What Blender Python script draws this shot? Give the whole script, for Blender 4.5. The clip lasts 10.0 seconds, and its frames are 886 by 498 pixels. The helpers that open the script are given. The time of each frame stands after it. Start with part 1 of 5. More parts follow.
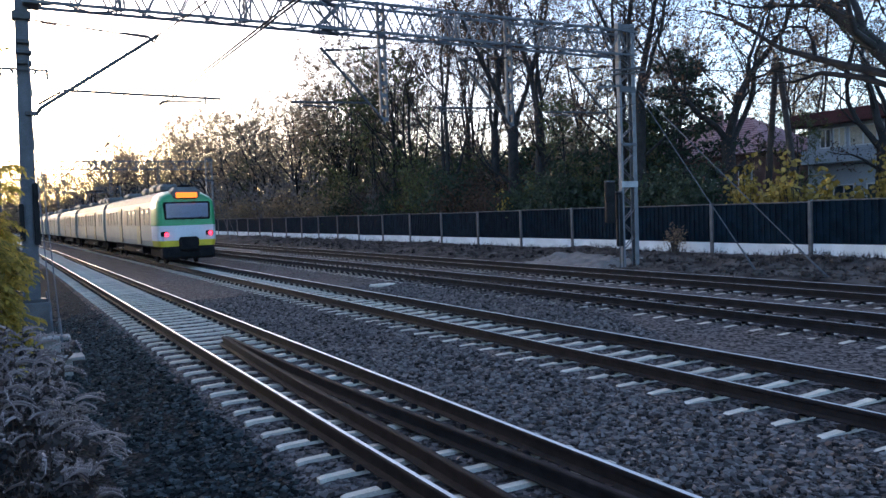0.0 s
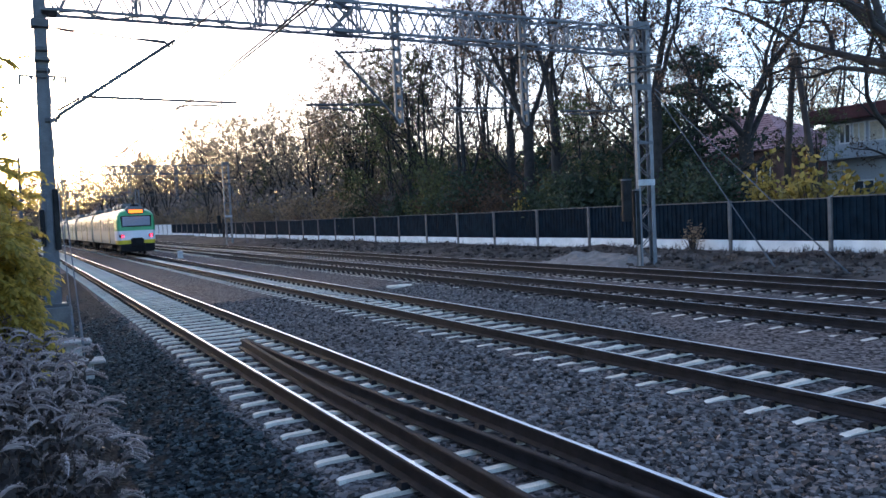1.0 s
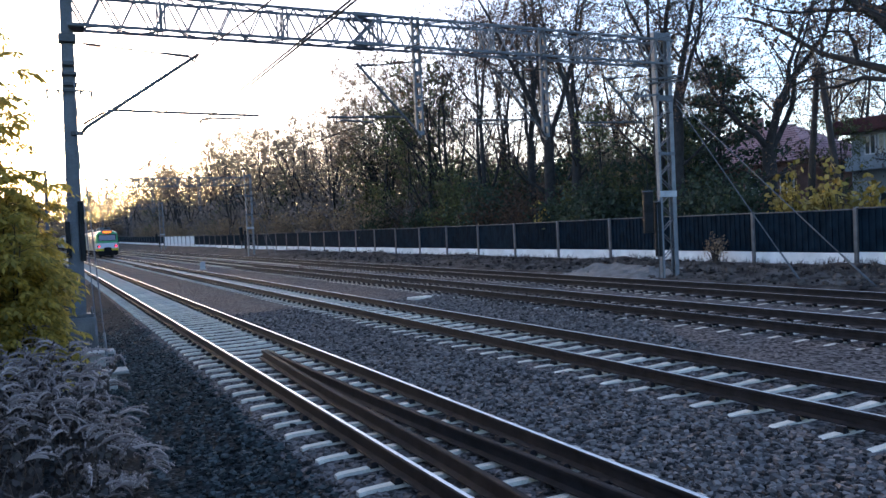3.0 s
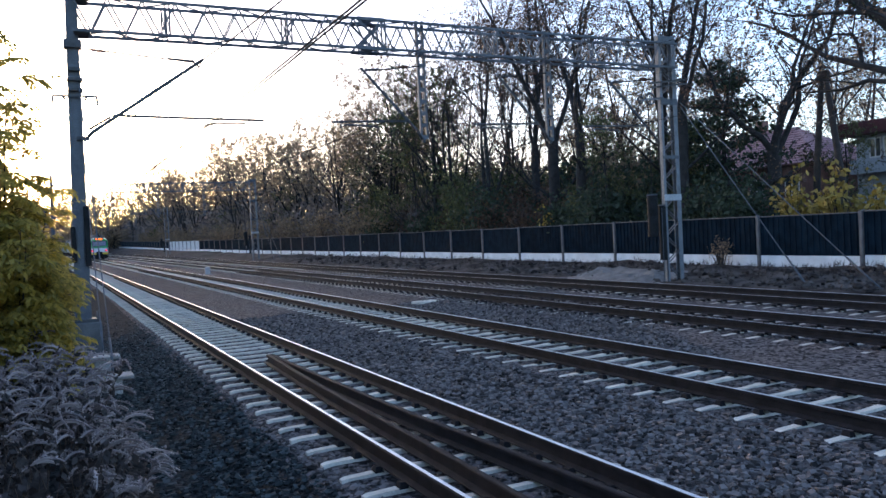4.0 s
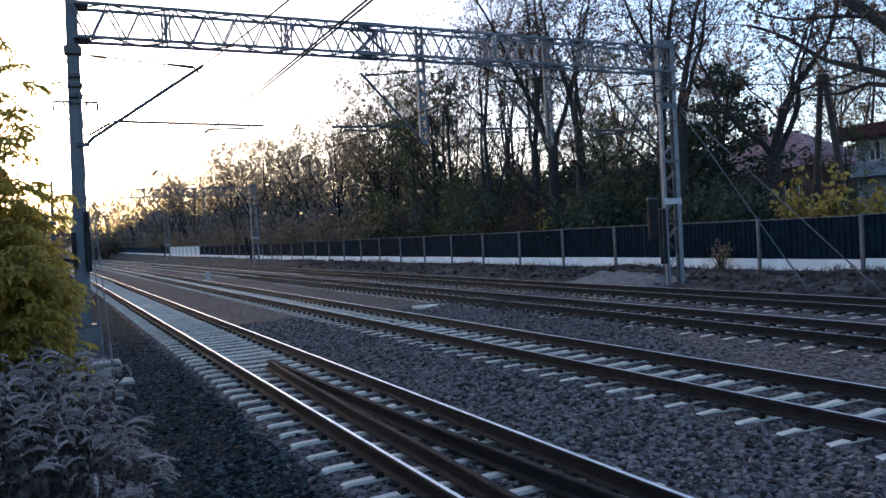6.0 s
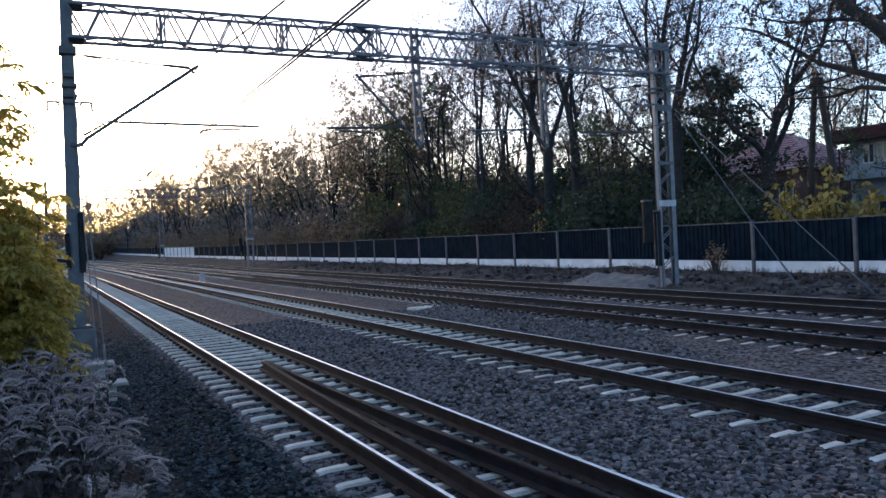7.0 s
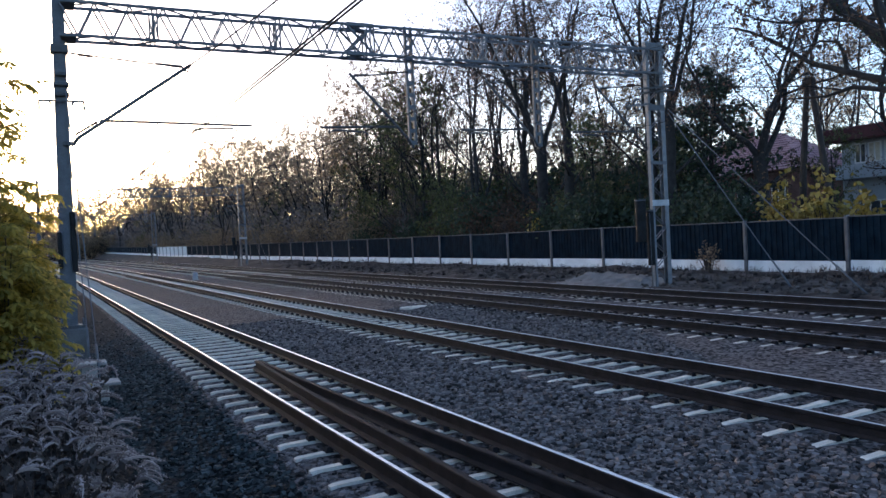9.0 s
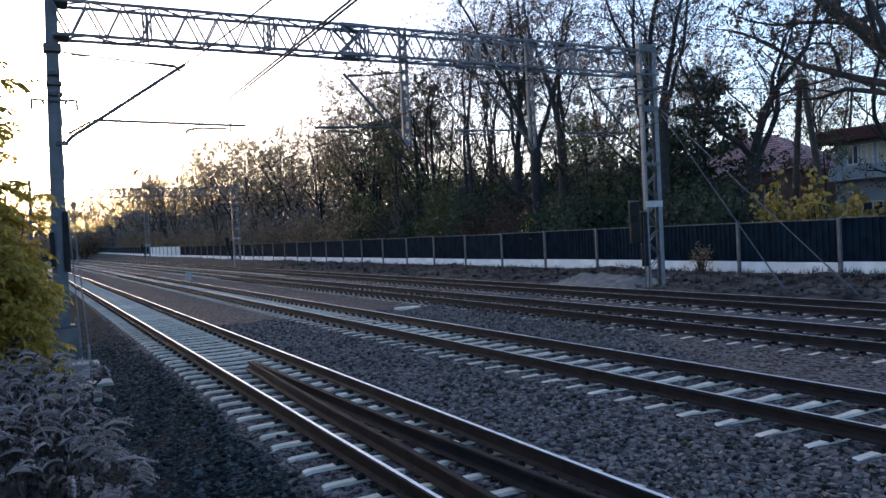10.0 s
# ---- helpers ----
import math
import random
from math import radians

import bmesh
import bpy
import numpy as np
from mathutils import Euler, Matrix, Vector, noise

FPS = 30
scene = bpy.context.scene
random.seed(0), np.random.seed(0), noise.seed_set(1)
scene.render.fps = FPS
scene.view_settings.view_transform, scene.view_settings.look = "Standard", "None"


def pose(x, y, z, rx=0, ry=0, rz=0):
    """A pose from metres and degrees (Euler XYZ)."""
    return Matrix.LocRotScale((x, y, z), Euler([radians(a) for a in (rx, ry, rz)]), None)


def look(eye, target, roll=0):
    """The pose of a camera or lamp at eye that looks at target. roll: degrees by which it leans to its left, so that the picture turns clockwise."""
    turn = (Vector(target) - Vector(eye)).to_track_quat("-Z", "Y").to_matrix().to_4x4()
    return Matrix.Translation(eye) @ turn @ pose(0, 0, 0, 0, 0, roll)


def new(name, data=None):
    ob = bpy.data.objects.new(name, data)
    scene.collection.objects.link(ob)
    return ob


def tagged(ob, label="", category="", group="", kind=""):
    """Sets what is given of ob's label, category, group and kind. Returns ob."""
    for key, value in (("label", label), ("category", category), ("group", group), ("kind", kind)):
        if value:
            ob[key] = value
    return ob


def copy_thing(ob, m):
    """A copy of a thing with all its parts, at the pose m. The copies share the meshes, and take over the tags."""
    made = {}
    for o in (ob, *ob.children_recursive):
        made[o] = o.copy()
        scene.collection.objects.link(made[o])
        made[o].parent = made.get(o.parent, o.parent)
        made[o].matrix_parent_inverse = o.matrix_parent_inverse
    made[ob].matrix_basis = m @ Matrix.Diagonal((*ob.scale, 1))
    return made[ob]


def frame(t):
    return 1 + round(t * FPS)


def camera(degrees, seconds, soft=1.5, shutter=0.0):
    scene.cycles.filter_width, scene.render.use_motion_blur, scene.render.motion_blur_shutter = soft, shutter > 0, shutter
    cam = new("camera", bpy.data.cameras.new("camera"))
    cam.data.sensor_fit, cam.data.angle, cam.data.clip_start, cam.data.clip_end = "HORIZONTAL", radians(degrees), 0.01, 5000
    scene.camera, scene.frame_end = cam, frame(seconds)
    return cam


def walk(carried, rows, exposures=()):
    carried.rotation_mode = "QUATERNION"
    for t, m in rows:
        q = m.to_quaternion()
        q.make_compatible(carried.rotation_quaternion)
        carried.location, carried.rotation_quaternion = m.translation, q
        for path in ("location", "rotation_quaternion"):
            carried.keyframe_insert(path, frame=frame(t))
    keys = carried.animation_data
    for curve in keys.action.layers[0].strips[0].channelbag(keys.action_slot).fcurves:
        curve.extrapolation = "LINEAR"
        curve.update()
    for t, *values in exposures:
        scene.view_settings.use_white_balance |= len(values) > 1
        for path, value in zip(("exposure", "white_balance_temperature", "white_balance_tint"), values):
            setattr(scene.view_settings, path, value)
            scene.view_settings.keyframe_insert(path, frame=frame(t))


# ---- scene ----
cam = camera(58.88, 10.0)
EYE = Vector((0.0, 0.0, 2.185))
# seconds, heading to the right of the track, pitch, roll
AIM = (
    (0, 29.296, -2.643, -2.050),
    (0.5, 28.623, -2.700, -2.532),
    (1, 28.093, -2.546, -2.737),
    (1.5, 27.652, -2.356, -2.799),
    (2, 27.242, -2.095, -2.807),
    (2.5, 26.897, -1.841, -2.756),
    (4, 26.336, -1.309, -2.899),
    (4.5, 26.221, -1.202, -3.010),
    (5, 26.169, -1.113, -3.116),
    (5.5, 26.203, -1.031, -3.129),
    (7, 26.701, -0.890, -2.953),
    (7.5, 26.863, -0.918, -2.911),
    (8, 26.980, -0.936, -2.919),
    (8.5, 27.067, -0.960, -2.939),
    (9, 27.173, -0.957, -2.928),
    (9.5, 27.334, -0.944, -2.912),
    (10, 27.617, -0.935, -2.812),
)


def aim(yaw, pitch, roll):
    a, b = radians(yaw), radians(pitch)
    way = Vector((math.sin(a) * math.cos(b), math.cos(a) * math.cos(b), math.sin(b)))
    return look(EYE, EYE + way * 10, roll)


# the clip's camera brightens at first and then settles
STOPS = ((0, 2.5), (0.5, 2.8), (1.5, 2.8), (2.5, 2.7), (4.0, 2.5), (4.5, 2.4), (5.0, 2.3), (10.0, 2.28))
walk(cam, [(t, aim(a, b, c)) for t, a, b, c in AIM], STOPS)

# ---- light: low sun behind the far trees, clear evening sky ----
SUN_ELEV, SUN_AZ = radians(4.0), radians(-4.0)  # azimuth to the right of +y
world = bpy.data.worlds.new("evening_sky")
scene.world = world
world.use_nodes = True
wn = world.node_tree
wn.nodes.clear()
sky = wn.nodes.new("ShaderNodeTexSky")
sky.sky_type = "NISHITA"
sky.sun_disc = False
sky.sun_elevation = SUN_ELEV
sky.sun_rotation = SUN_AZ
sky.air_density, sky.dust_density, sky.ozone_density = 0.7, 1.4, 1.5
bg = wn.nodes.new("ShaderNodeBackground")
bg.inputs["Strength"].default_value = 0.15
out = wn.nodes.new("ShaderNodeOutputWorld")
wn.links.new(sky.outputs[0], bg.inputs[0])
wn.links.new(bg.outputs[0], out.inputs[0])

sun = new("sun", bpy.data.lights.new("sun", "SUN"))
sun.data.energy = 0.3
sun.data.angle = radians(0.5)
sun.data.color = (1.0, 0.72, 0.42)
way_to_sun = Vector((math.sin(SUN_AZ) * math.cos(SUN_ELEV), math.cos(SUN_AZ) * math.cos(SUN_ELEV), math.sin(SUN_ELEV)))
sun.matrix_world = look(way_to_sun * 100, (0, 0, 0))
scene.view_settings.use_white_balance = True
scene.view_settings.white_balance_temperature = 6000
scene.view_settings.white_balance_tint = 20


# ---- materials ----
def mat(name, base, rough=0.6, metal=0.0, vary=0.25, scale=8.0, bump=0.15, fine=60.0, second=None, spec=0.5, per_object=0.0, translucent=0.0):
    """A surface with colour variation at two scales and fine relief, at real size."""
    m = bpy.data.materials.new(name)
    m.use_nodes = True
    nt = m.node_tree
    n, link = nt.nodes, nt.links.new
    bsdf = n["Principled BSDF"]
    bsdf.inputs["Roughness"].default_value = rough
    bsdf.inputs["Metallic"].default_value = metal
    bsdf.inputs["Specular IOR Level"].default_value = spec
    co = n.new("ShaderNodeTexCoord")
    big = n.new("ShaderNodeTexNoise")
    big.inputs["Scale"].default_value = scale
    big.inputs["Detail"].default_value = 5
    small = n.new("ShaderNodeTexNoise")
    small.inputs["Scale"].default_value = fine
    small.inputs["Detail"].default_value = 3
    link(co.outputs["Object"], big.inputs["Vector"])
    link(co.outputs["Object"], small.inputs["Vector"])
    ramp = n.new("ShaderNodeValToRGB")
    dark = [c * (1 - vary) for c in base]
    lite = [min(1, c * (1 + vary)) for c in (second or base)]
    ramp.color_ramp.elements[0].position, ramp.color_ramp.elements[1].position = 0.32, 0.68
    ramp.color_ramp.elements[0].color = (*dark, 1)
    ramp.color_ramp.elements[1].color = (*lite, 1)
    link(big.outputs["Fac"], ramp.inputs["Fac"])
    mix = n.new("ShaderNodeMix")
    mix.data_type, mix.blend_type = "RGBA", "OVERLAY"
    mix.inputs["Factor"].default_value = 0.55
    link(ramp.outputs["Color"], mix.inputs["A"])
    link(small.outputs["Fac"], mix.inputs["B"])
    colour = mix.outputs["Result"]
    if per_object:
        info = n.new("ShaderNodeObjectInfo")
        hsv = n.new("ShaderNodeHueSaturation")
        span = n.new("ShaderNodeMapRange")
        span.inputs["To Min"].default_value, span.inputs["To Max"].default_value = 1 - per_object, 1 + per_object
        link(info.outputs["Random"], span.inputs["Value"])
        link(span.outputs["Result"], hsv.inputs["Value"])
        link(colour, hsv.inputs["Color"])
        colour = hsv.outputs["Color"]
    link(colour, bsdf.inputs["Base Color"])
    if bump:
        b = n.new("ShaderNodeBump")
        b.inputs["Strength"].default_value = bump
        b.inputs["Distance"].default_value = 0.02
        link(small.outputs["Fac"], b.inputs["Height"])
        link(b.outputs["Normal"], bsdf.inputs["Normal"])
    if translucent:
        tr = n.new("ShaderNodeBsdfTranslucent")
        link(colour, tr.inputs["Color"])
        ms = n.new("ShaderNodeMixShader")
        ms.inputs["Fac"].default_value = translucent
        link(bsdf.outputs[0], ms.inputs[1])
        link(tr.outputs[0], ms.inputs[2])
        link(ms.outputs[0], n["Material Output"].inputs["Surface"])
    return m


def leaf_mat(name, a, b, translucent=0.35, rough=0.6, spec=0.5):
    """Foliage whose colour changes from leaf to leaf."""
    m = mat(name, a, rough=rough, vary=0.1, bump=0, translucent=translucent, spec=spec)
    nt = m.node_tree
    n, link = nt.nodes, nt.links.new
    geo = n.new("ShaderNodeNewGeometry")
    ramp = n.new("ShaderNodeValToRGB")
    ramp.color_ramp.elements[0].color = (*a, 1)
    ramp.color_ramp.elements[1].color = (*b, 1)
    link(geo.outputs["Random Per Island"], ramp.inputs["Fac"])
    link(ramp.outputs["Color"], n["Principled BSDF"].inputs["Base Color"])
    for node in n:
        if node.type == "BSDF_TRANSLUCENT":
            link(ramp.outputs["Color"], node.inputs["Color"])
    return m


def glow(name, colour, strength):
    m = bpy.data.materials.new(name)
    m.use_nodes = True
    b = m.node_tree.nodes["Principled BSDF"]
    b.inputs["Base Color"].default_value = (*colour, 1)
    b.inputs["Emission Color"].default_value = (*colour, 1)
    b.inputs["Emission Strength"].default_value = strength
    return m


def ballast_mat(name, stone_a, stone_b, cell=18.0, bump=0.9):
    """Crushed stone: cells of differing tone with relief, rust and dust in broad patches."""
    m = bpy.data.materials.new(name)
    m.use_nodes = True
    n, link = m.node_tree.nodes, m.node_tree.links.new
    bsdf = n["Principled BSDF"]
    bsdf.inputs["Roughness"].default_value = 1.0
    bsdf.inputs["Specular IOR Level"].default_value = 0.08
    co = n.new("ShaderNodeTexCoord")
    vor = n.new("ShaderNodeTexVoronoi")
    vor.inputs["Scale"].default_value = cell
    link(co.outputs["Object"], vor.inputs["Vector"])
    bw = n.new("ShaderNodeRGBToBW")
    link(vor.outputs["Color"], bw.inputs["Color"])
    ramp = n.new("ShaderNodeValToRGB")
    ramp.color_ramp.elements[0].color = (*stone_a, 1)
    ramp.color_ramp.elements[1].color = (*stone_b, 1)
    ramp.color_ramp.elements[0].position, ramp.color_ramp.elements[1].position = 0.22, 0.8
    link(bw.outputs["Val"], ramp.inputs["Fac"])
    patch = n.new("ShaderNodeTexNoise")
    patch.inputs["Scale"].default_value = 0.6
    patch.inputs["Detail"].default_value = 6
    link(co.outputs["Object"], patch.inputs["Vector"])
    rust = n.new("ShaderNodeMix")
    rust.data_type, rust.blend_type = "RGBA", "MULTIPLY"
    tone = n.new("ShaderNodeValToRGB")
    tone.color_ramp.elements[0].position, tone.color_ramp.elements[1].position = 0.35, 0.65
    tone.color_ramp.elements[0].color = (1.0, 0.78, 0.66, 1)
    tone.color_ramp.elements[1].color = (0.95, 1.0, 1.05, 1)
    link(patch.outputs["Fac"], tone.inputs["Fac"])
    rust.inputs["Factor"].default_value = 0.35
    link(ramp.outputs["Color"], rust.inputs["A"])
    link(tone.outputs["Color"], rust.inputs["B"])
    link(rust.outputs["Result"], bsdf.inputs["Base Color"])
    b = n.new("ShaderNodeBump")
    b.inputs["Strength"].default_value = bump
    b.inputs["Distance"].default_value = 0.04
    inv = n.new("ShaderNodeMath")
    inv.operation = "SUBTRACT"
    inv.inputs[0].default_value = 1.0
    link(vor.outputs["Distance"], inv.inputs[1])
    link(inv.outputs[0], b.inputs["Height"])
    link(b.outputs["Normal"], bsdf.inputs["Normal"])
    return m


BALLAST = ballast_mat("ballast", (0.024, 0.022, 0.0215), (0.2, 0.18, 0.172))
STONE = leaf_mat("ballast_stone", (0.016, 0.0145, 0.014), (0.25, 0.212, 0.195), translucent=0, rough=0.95, spec=0.2)
# darker, cooler stone for the strip left of the first track
STONE_DARK = leaf_mat("dark_ballast_stone", (0.008, 0.0095, 0.01), (0.085, 0.1, 0.1), translucent=0, rough=0.95, spec=0.15)
BALLAST_DARK = ballast_mat("dark_ballast", (0.008, 0.009, 0.0095), (0.04, 0.044, 0.044))
SOIL = mat("bank_soil", (0.042, 0.034, 0.031), rough=1.0, spec=0.08, vary=0.45, scale=1.2, fine=25, bump=0.6, second=(0.095, 0.08, 0.07))
CONCRETE = mat("sleeper_concrete", (0.6, 0.55, 0.46), rough=0.9, vary=0.18, scale=3, fine=70, bump=0.2, per_object=0.12)
OLD_CONCRETE = mat("weathered_concrete", (0.3, 0.29, 0.27), rough=0.9, vary=0.3, scale=2.5, fine=50, bump=0.3)
DIRTY_CONCRETE = mat("soot_stained_concrete", (0.1, 0.1, 0.1), rough=0.95, vary=0.4, scale=2.0, fine=50, bump=0.3)
IRON = mat("blackened_cast_iron", (0.018, 0.019, 0.02), rough=0.8, vary=0.3, scale=4, fine=40, bump=0.1, spec=0.15)
PLATE = mat("pale_painted_plate", (0.42, 0.44, 0.45), rough=0.7, vary=0.15, scale=3, fine=40, bump=0.05)
RAIL_RUST = mat("rusty_rail_side", (0.017, 0.0155, 0.0165), rough=0.85, vary=0.35, scale=5, fine=80, bump=0.2, spec=0.2)
RAIL_TOP = mat("polished_rail_head", (0.78, 0.77, 0.75), rough=0.38, metal=0.6, vary=0.08, scale=3, fine=40, bump=0.02)
STEEL = mat("galvanised_steel", (0.095, 0.106, 0.12), rough=0.65, metal=0.1, vary=0.18, scale=4, fine=40, bump=0.08)
MAST_STEEL = mat("bright_galvanised_steel", (0.17, 0.185, 0.2), rough=0.6, metal=0.1, vary=0.18, scale=4, fine=40, bump=0.08)
DARK_STEEL = mat("dark_painted_steel", (0.06, 0.065, 0.07), rough=0.6, metal=0.2, vary=0.25, scale=5, fine=60, bump=0.1)
WIRE = mat("copper_wire_dulled", (0.035, 0.035, 0.035), rough=0.9, vary=0.1, bump=0, spec=0.1)
CERAMIC = mat("brown_insulator", (0.09, 0.05, 0.035), rough=0.2, vary=0.1, bump=0)
FENCE = mat("dark_fence_panel", (0.008, 0.017, 0.026), rough=0.8, vary=0.3, scale=2, fine=40, bump=0.1, per_object=0.15, spec=0.03)
FENCE_POST = mat("weathered_fence_post", (0.13, 0.125, 0.125), rough=0.85, vary=0.3, scale=3, fine=50, bump=0.2)
PLINTH = mat("white_painted_plinth", (0.78, 0.78, 0.77), rough=0.8, vary=0.12, scale=1.5, fine=30, bump=0.15)
BARK = mat("tree_bark", (0.03, 0.027, 0.026), rough=0.95, vary=0.4, scale=3, fine=25, bump=0.6)
LEAF_RUST = leaf_mat("russet_leaf", (0.05, 0.03, 0.022), (0.14, 0.08, 0.045))
LEAF_GREEN = leaf_mat("dull_green_leaf", (0.045, 0.06, 0.022), (0.14, 0.145, 0.05))
LEAF_YELLOW = leaf_mat("yellow_leaf", (0.2, 0.14, 0.03), (0.44, 0.32, 0.07))
# tan leaf, its colour lightened to put haze over the far crowns
LEAF_TAN_HAZY = leaf_mat("hazy_tan_leaf", (0.15, 0.11, 0.08), (0.36, 0.26, 0.15))
NEEDLE = leaf_mat("dark_evergreen_leaf", (0.02, 0.036, 0.022), (0.058, 0.082, 0.044))


# ---- mesh tools ----
def part(name, bm, material, parent=None, label=""):
    me = bpy.data.meshes.new(name)
    bm.to_mesh(me)
    bm.free()
    return piece(name, me, material, parent, label)


def piece(name, me, material, parent=None, label=""):
    if material and not me.materials:
        me.materials.append(material)
    ob = new(name, me)
    ob.parent = parent
    if label:
        ob["label"] = label
    return ob


def raw(name, verts, faces, material, parent=None, label=""):
    me = bpy.data.meshes.new(name)
    me.from_pydata([tuple(v) for v in verts], [], [tuple(f) for f in faces])
    me.update()
    return piece(name, me, material, parent, label)


def thing(name, label, category, group="", kind="", at=(0, 0, 0), turn=0):
    ob = new(name)
    ob.matrix_basis = pose(*at, 0, 0, turn)
    return tagged(ob, label, category, group, kind)


def add_box(bm, lo, hi, bevel=0.0, m=None):
    ret = bmesh.ops.create_cube(bm, size=1.0)
    size = [hi[i] - lo[i] for i in range(3)]
    mid = [(hi[i] + lo[i]) / 2 for i in range(3)]
    mm = Matrix.Translation(mid) @ Matrix.Diagonal((*size, 1))
    if m:
        mm = m @ mm
    bmesh.ops.transform(bm, matrix=mm, verts=ret["verts"])
    if bevel:
        edges = list({e for v in ret["verts"] for e in v.link_edges})
        bmesh.ops.bevel(bm, geom=edges, offset=bevel, segments=1, affect="EDGES")
    return bm


def box(lo, hi, bevel=0.0):
    return add_box(bmesh.new(), lo, hi, bevel)


def add_tube(bm, points, radii, sides=8, caps=True):
    """A round bar along points; one radius or one for each point."""
    pts = [Vector(p) for p in points]
    if not isinstance(radii, (list, tuple)):
        radii = [radii] * len(pts)
    rings = []
    for i, p in enumerate(pts):
        d = (pts[min(i + 1, len(pts) - 1)] - pts[max(i - 1, 0)]).normalized()
        a = d.orthogonal().normalized() if i == 0 else (rings_a - d * rings_a.dot(d)).normalized()
        rings_a = a
        b = d.cross(a)
        rings.append([bm.verts.new(p + (a * math.cos(k * 2 * math.pi / sides) + b * math.sin(k * 2 * math.pi / sides)) * radii[i]) for k in range(sides)])
    for r0, r1 in zip(rings, rings[1:]):
        for k in range(sides):
            f = bm.faces.new((r0[k], r0[(k + 1) % sides], r1[(k + 1) % sides], r1[k]))
            f.smooth = sides > 5
    if caps:
        bm.faces.new(rings[0][::-1])
        bm.faces.new(rings[-1])
    return bm


def tube(points, radii, sides=8):
    return add_tube(bmesh.new(), points, radii, sides)


def add_bar(bm, a, b, w, d=None):
    """A square bar from a to b."""
    a, b = Vector(a), Vector(b)
    v = b - a
    q = v.to_track_quat("Z", "Y").to_matrix().to_4x4()
    m = Matrix.Translation(a) @ q
    d = d or w
    return add_box(bm, (-w / 2, -d / 2, 0), (w / 2, d / 2, v.length), m=m)


# ---- the line: four tracks that bend very gently to the left ----
BEND = 0.00015
TRACKS = ((3.67, 0.0), (8.40, 0.0), (13.06, 0.08), (17.14, 0.09))  # offset of each centre, level of its rail heads
GAUGE = 1.507


def rise(s):
    """The line climbs very little towards the distance."""
    return 1.1e-5 * s * s if 0 < s < 220 else (0.0 if s <= 0 else 0.532 + 0.003 * (s - 220))


def bank_rise(s):
    """The bank under the fence climbs more than the tracks."""
    return 1.6e-5 * min(max(s, 0.0), 260.0) ** 2


def along(s, off=0.0, z=0.0):
    """The point s metres along the line, off metres to its right."""
    a = BEND * s
    x = -(1 - math.cos(a)) / BEND
    y = math.sin(a) / BEND
    return Vector((x + off * math.cos(a), y + off * math.sin(a), z + rise(s)))


def heading(s):
    return math.degrees(BEND * s)


# ---- ground ----
PROFILE = ((-400, -0.6), (-30, -0.5), (-4, -0.35), (0.3, -0.5), (1.2, -0.55), (1.9, -0.40), (2.25, -0.3), (2.5, -0.247), (4.9, -0.247), (6.0, -0.268), (6.9, -0.252), (7.3, -0.246), (7.6, -0.264), (9.2, -0.264), (9.6, -0.256), (10.0, -0.25),
           (11.0, -0.24), (11.6, -0.19), (12.0, -0.168), (14.2, -0.168), (15.6, -0.165), (18.4, -0.16), (19.3, -0.1), (20.4, 0.0), (21.6, 0.12), (23.0, 0.25), (24.5, 0.32), (60, 0.5), (900, 0.5))


def ground_z(x, y):
    xs = x + 0.5 * BEND * y * y if 0 < y < 300 else x
    z = float(np.interp(xs, [p[0] for p in PROFILE], [p[1] for p in PROFILE]))
    if xs > 19.2:
        z += bank_rise(y) * min(1, (xs - 19.2) / 3)
    if 18.9 < xs < 23.4:
        lump = max(0, noise.noise((xs * 0.7, y * 0.35, 1.3))) + 0.45 * max(0, noise.noise((xs * 1.9, y * 1.3, 7.1)))
        z += 0.26 * lump * min(1, (xs - 18.9) * 0.8)
    rough = 0.06
    if 1.5 < xs < 19:
        rough = 0.007 if any(abs(xs - off) < 1.4 for off, level in TRACKS) else 0.018
    return z + min(rise(y), 6.0) + rough * noise.noise((xs * 1.7, y * 1.7, 4.2))


def build_ground():
    xs = sorted({*np.arange(-5, 25, 0.3).round(3), *np.arange(-40, -5, 3.0), *np.arange(25, 60, 3.0), -900, -400, -200, -100, 100, 200, 400, 900})
    ys = sorted({*np.arange(-6, 40, 0.4).round(3), *np.arange(40, 120, 2.0), *np.arange(120, 300, 10.0), -300, -100, -40, -15, 400, 600, 900, 1500})
    verts = [(x, y, ground_z(x, y)) for y in ys for x in xs]
    w = len(xs)
    faces = [(j * w + i, j * w + i + 1, (j + 1) * w + i + 1, (j + 1) * w + i) for j in range(len(ys) - 1) for i in range(w - 1)]
    ob = raw("ground", verts, faces, BALLAST)
    ob.data.materials.append(SOIL)
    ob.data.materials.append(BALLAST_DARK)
    for p in ob.data.polygons:
        p.use_smooth = True
        cx = p.center.x + 0.5 * BEND * p.center.y ** 2
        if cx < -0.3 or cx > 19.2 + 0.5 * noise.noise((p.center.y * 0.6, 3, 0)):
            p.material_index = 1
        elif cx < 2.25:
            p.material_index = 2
    tagged(ob, "dark crushed-stone ballast bed with soil banks beside the tracks", "ground", kind="structure")


build_ground()


# ---- tracks ----
RAIL_SHAPE = ((-0.075, -0.172), (0.075, -0.172), (0.075, -0.16), (0.012, -0.14), (0.009, -0.05), (0.036, -0.04), (0.036, -0.012), (0.028, -0.002), (0.017, 0.0),
              (-0.017, 0.0), (-0.028, -0.002), (-0.036, -0.012), (-0.036, -0.04), (-0.009, -0.05), (-0.012, -0.14), (-0.075, -0.16))


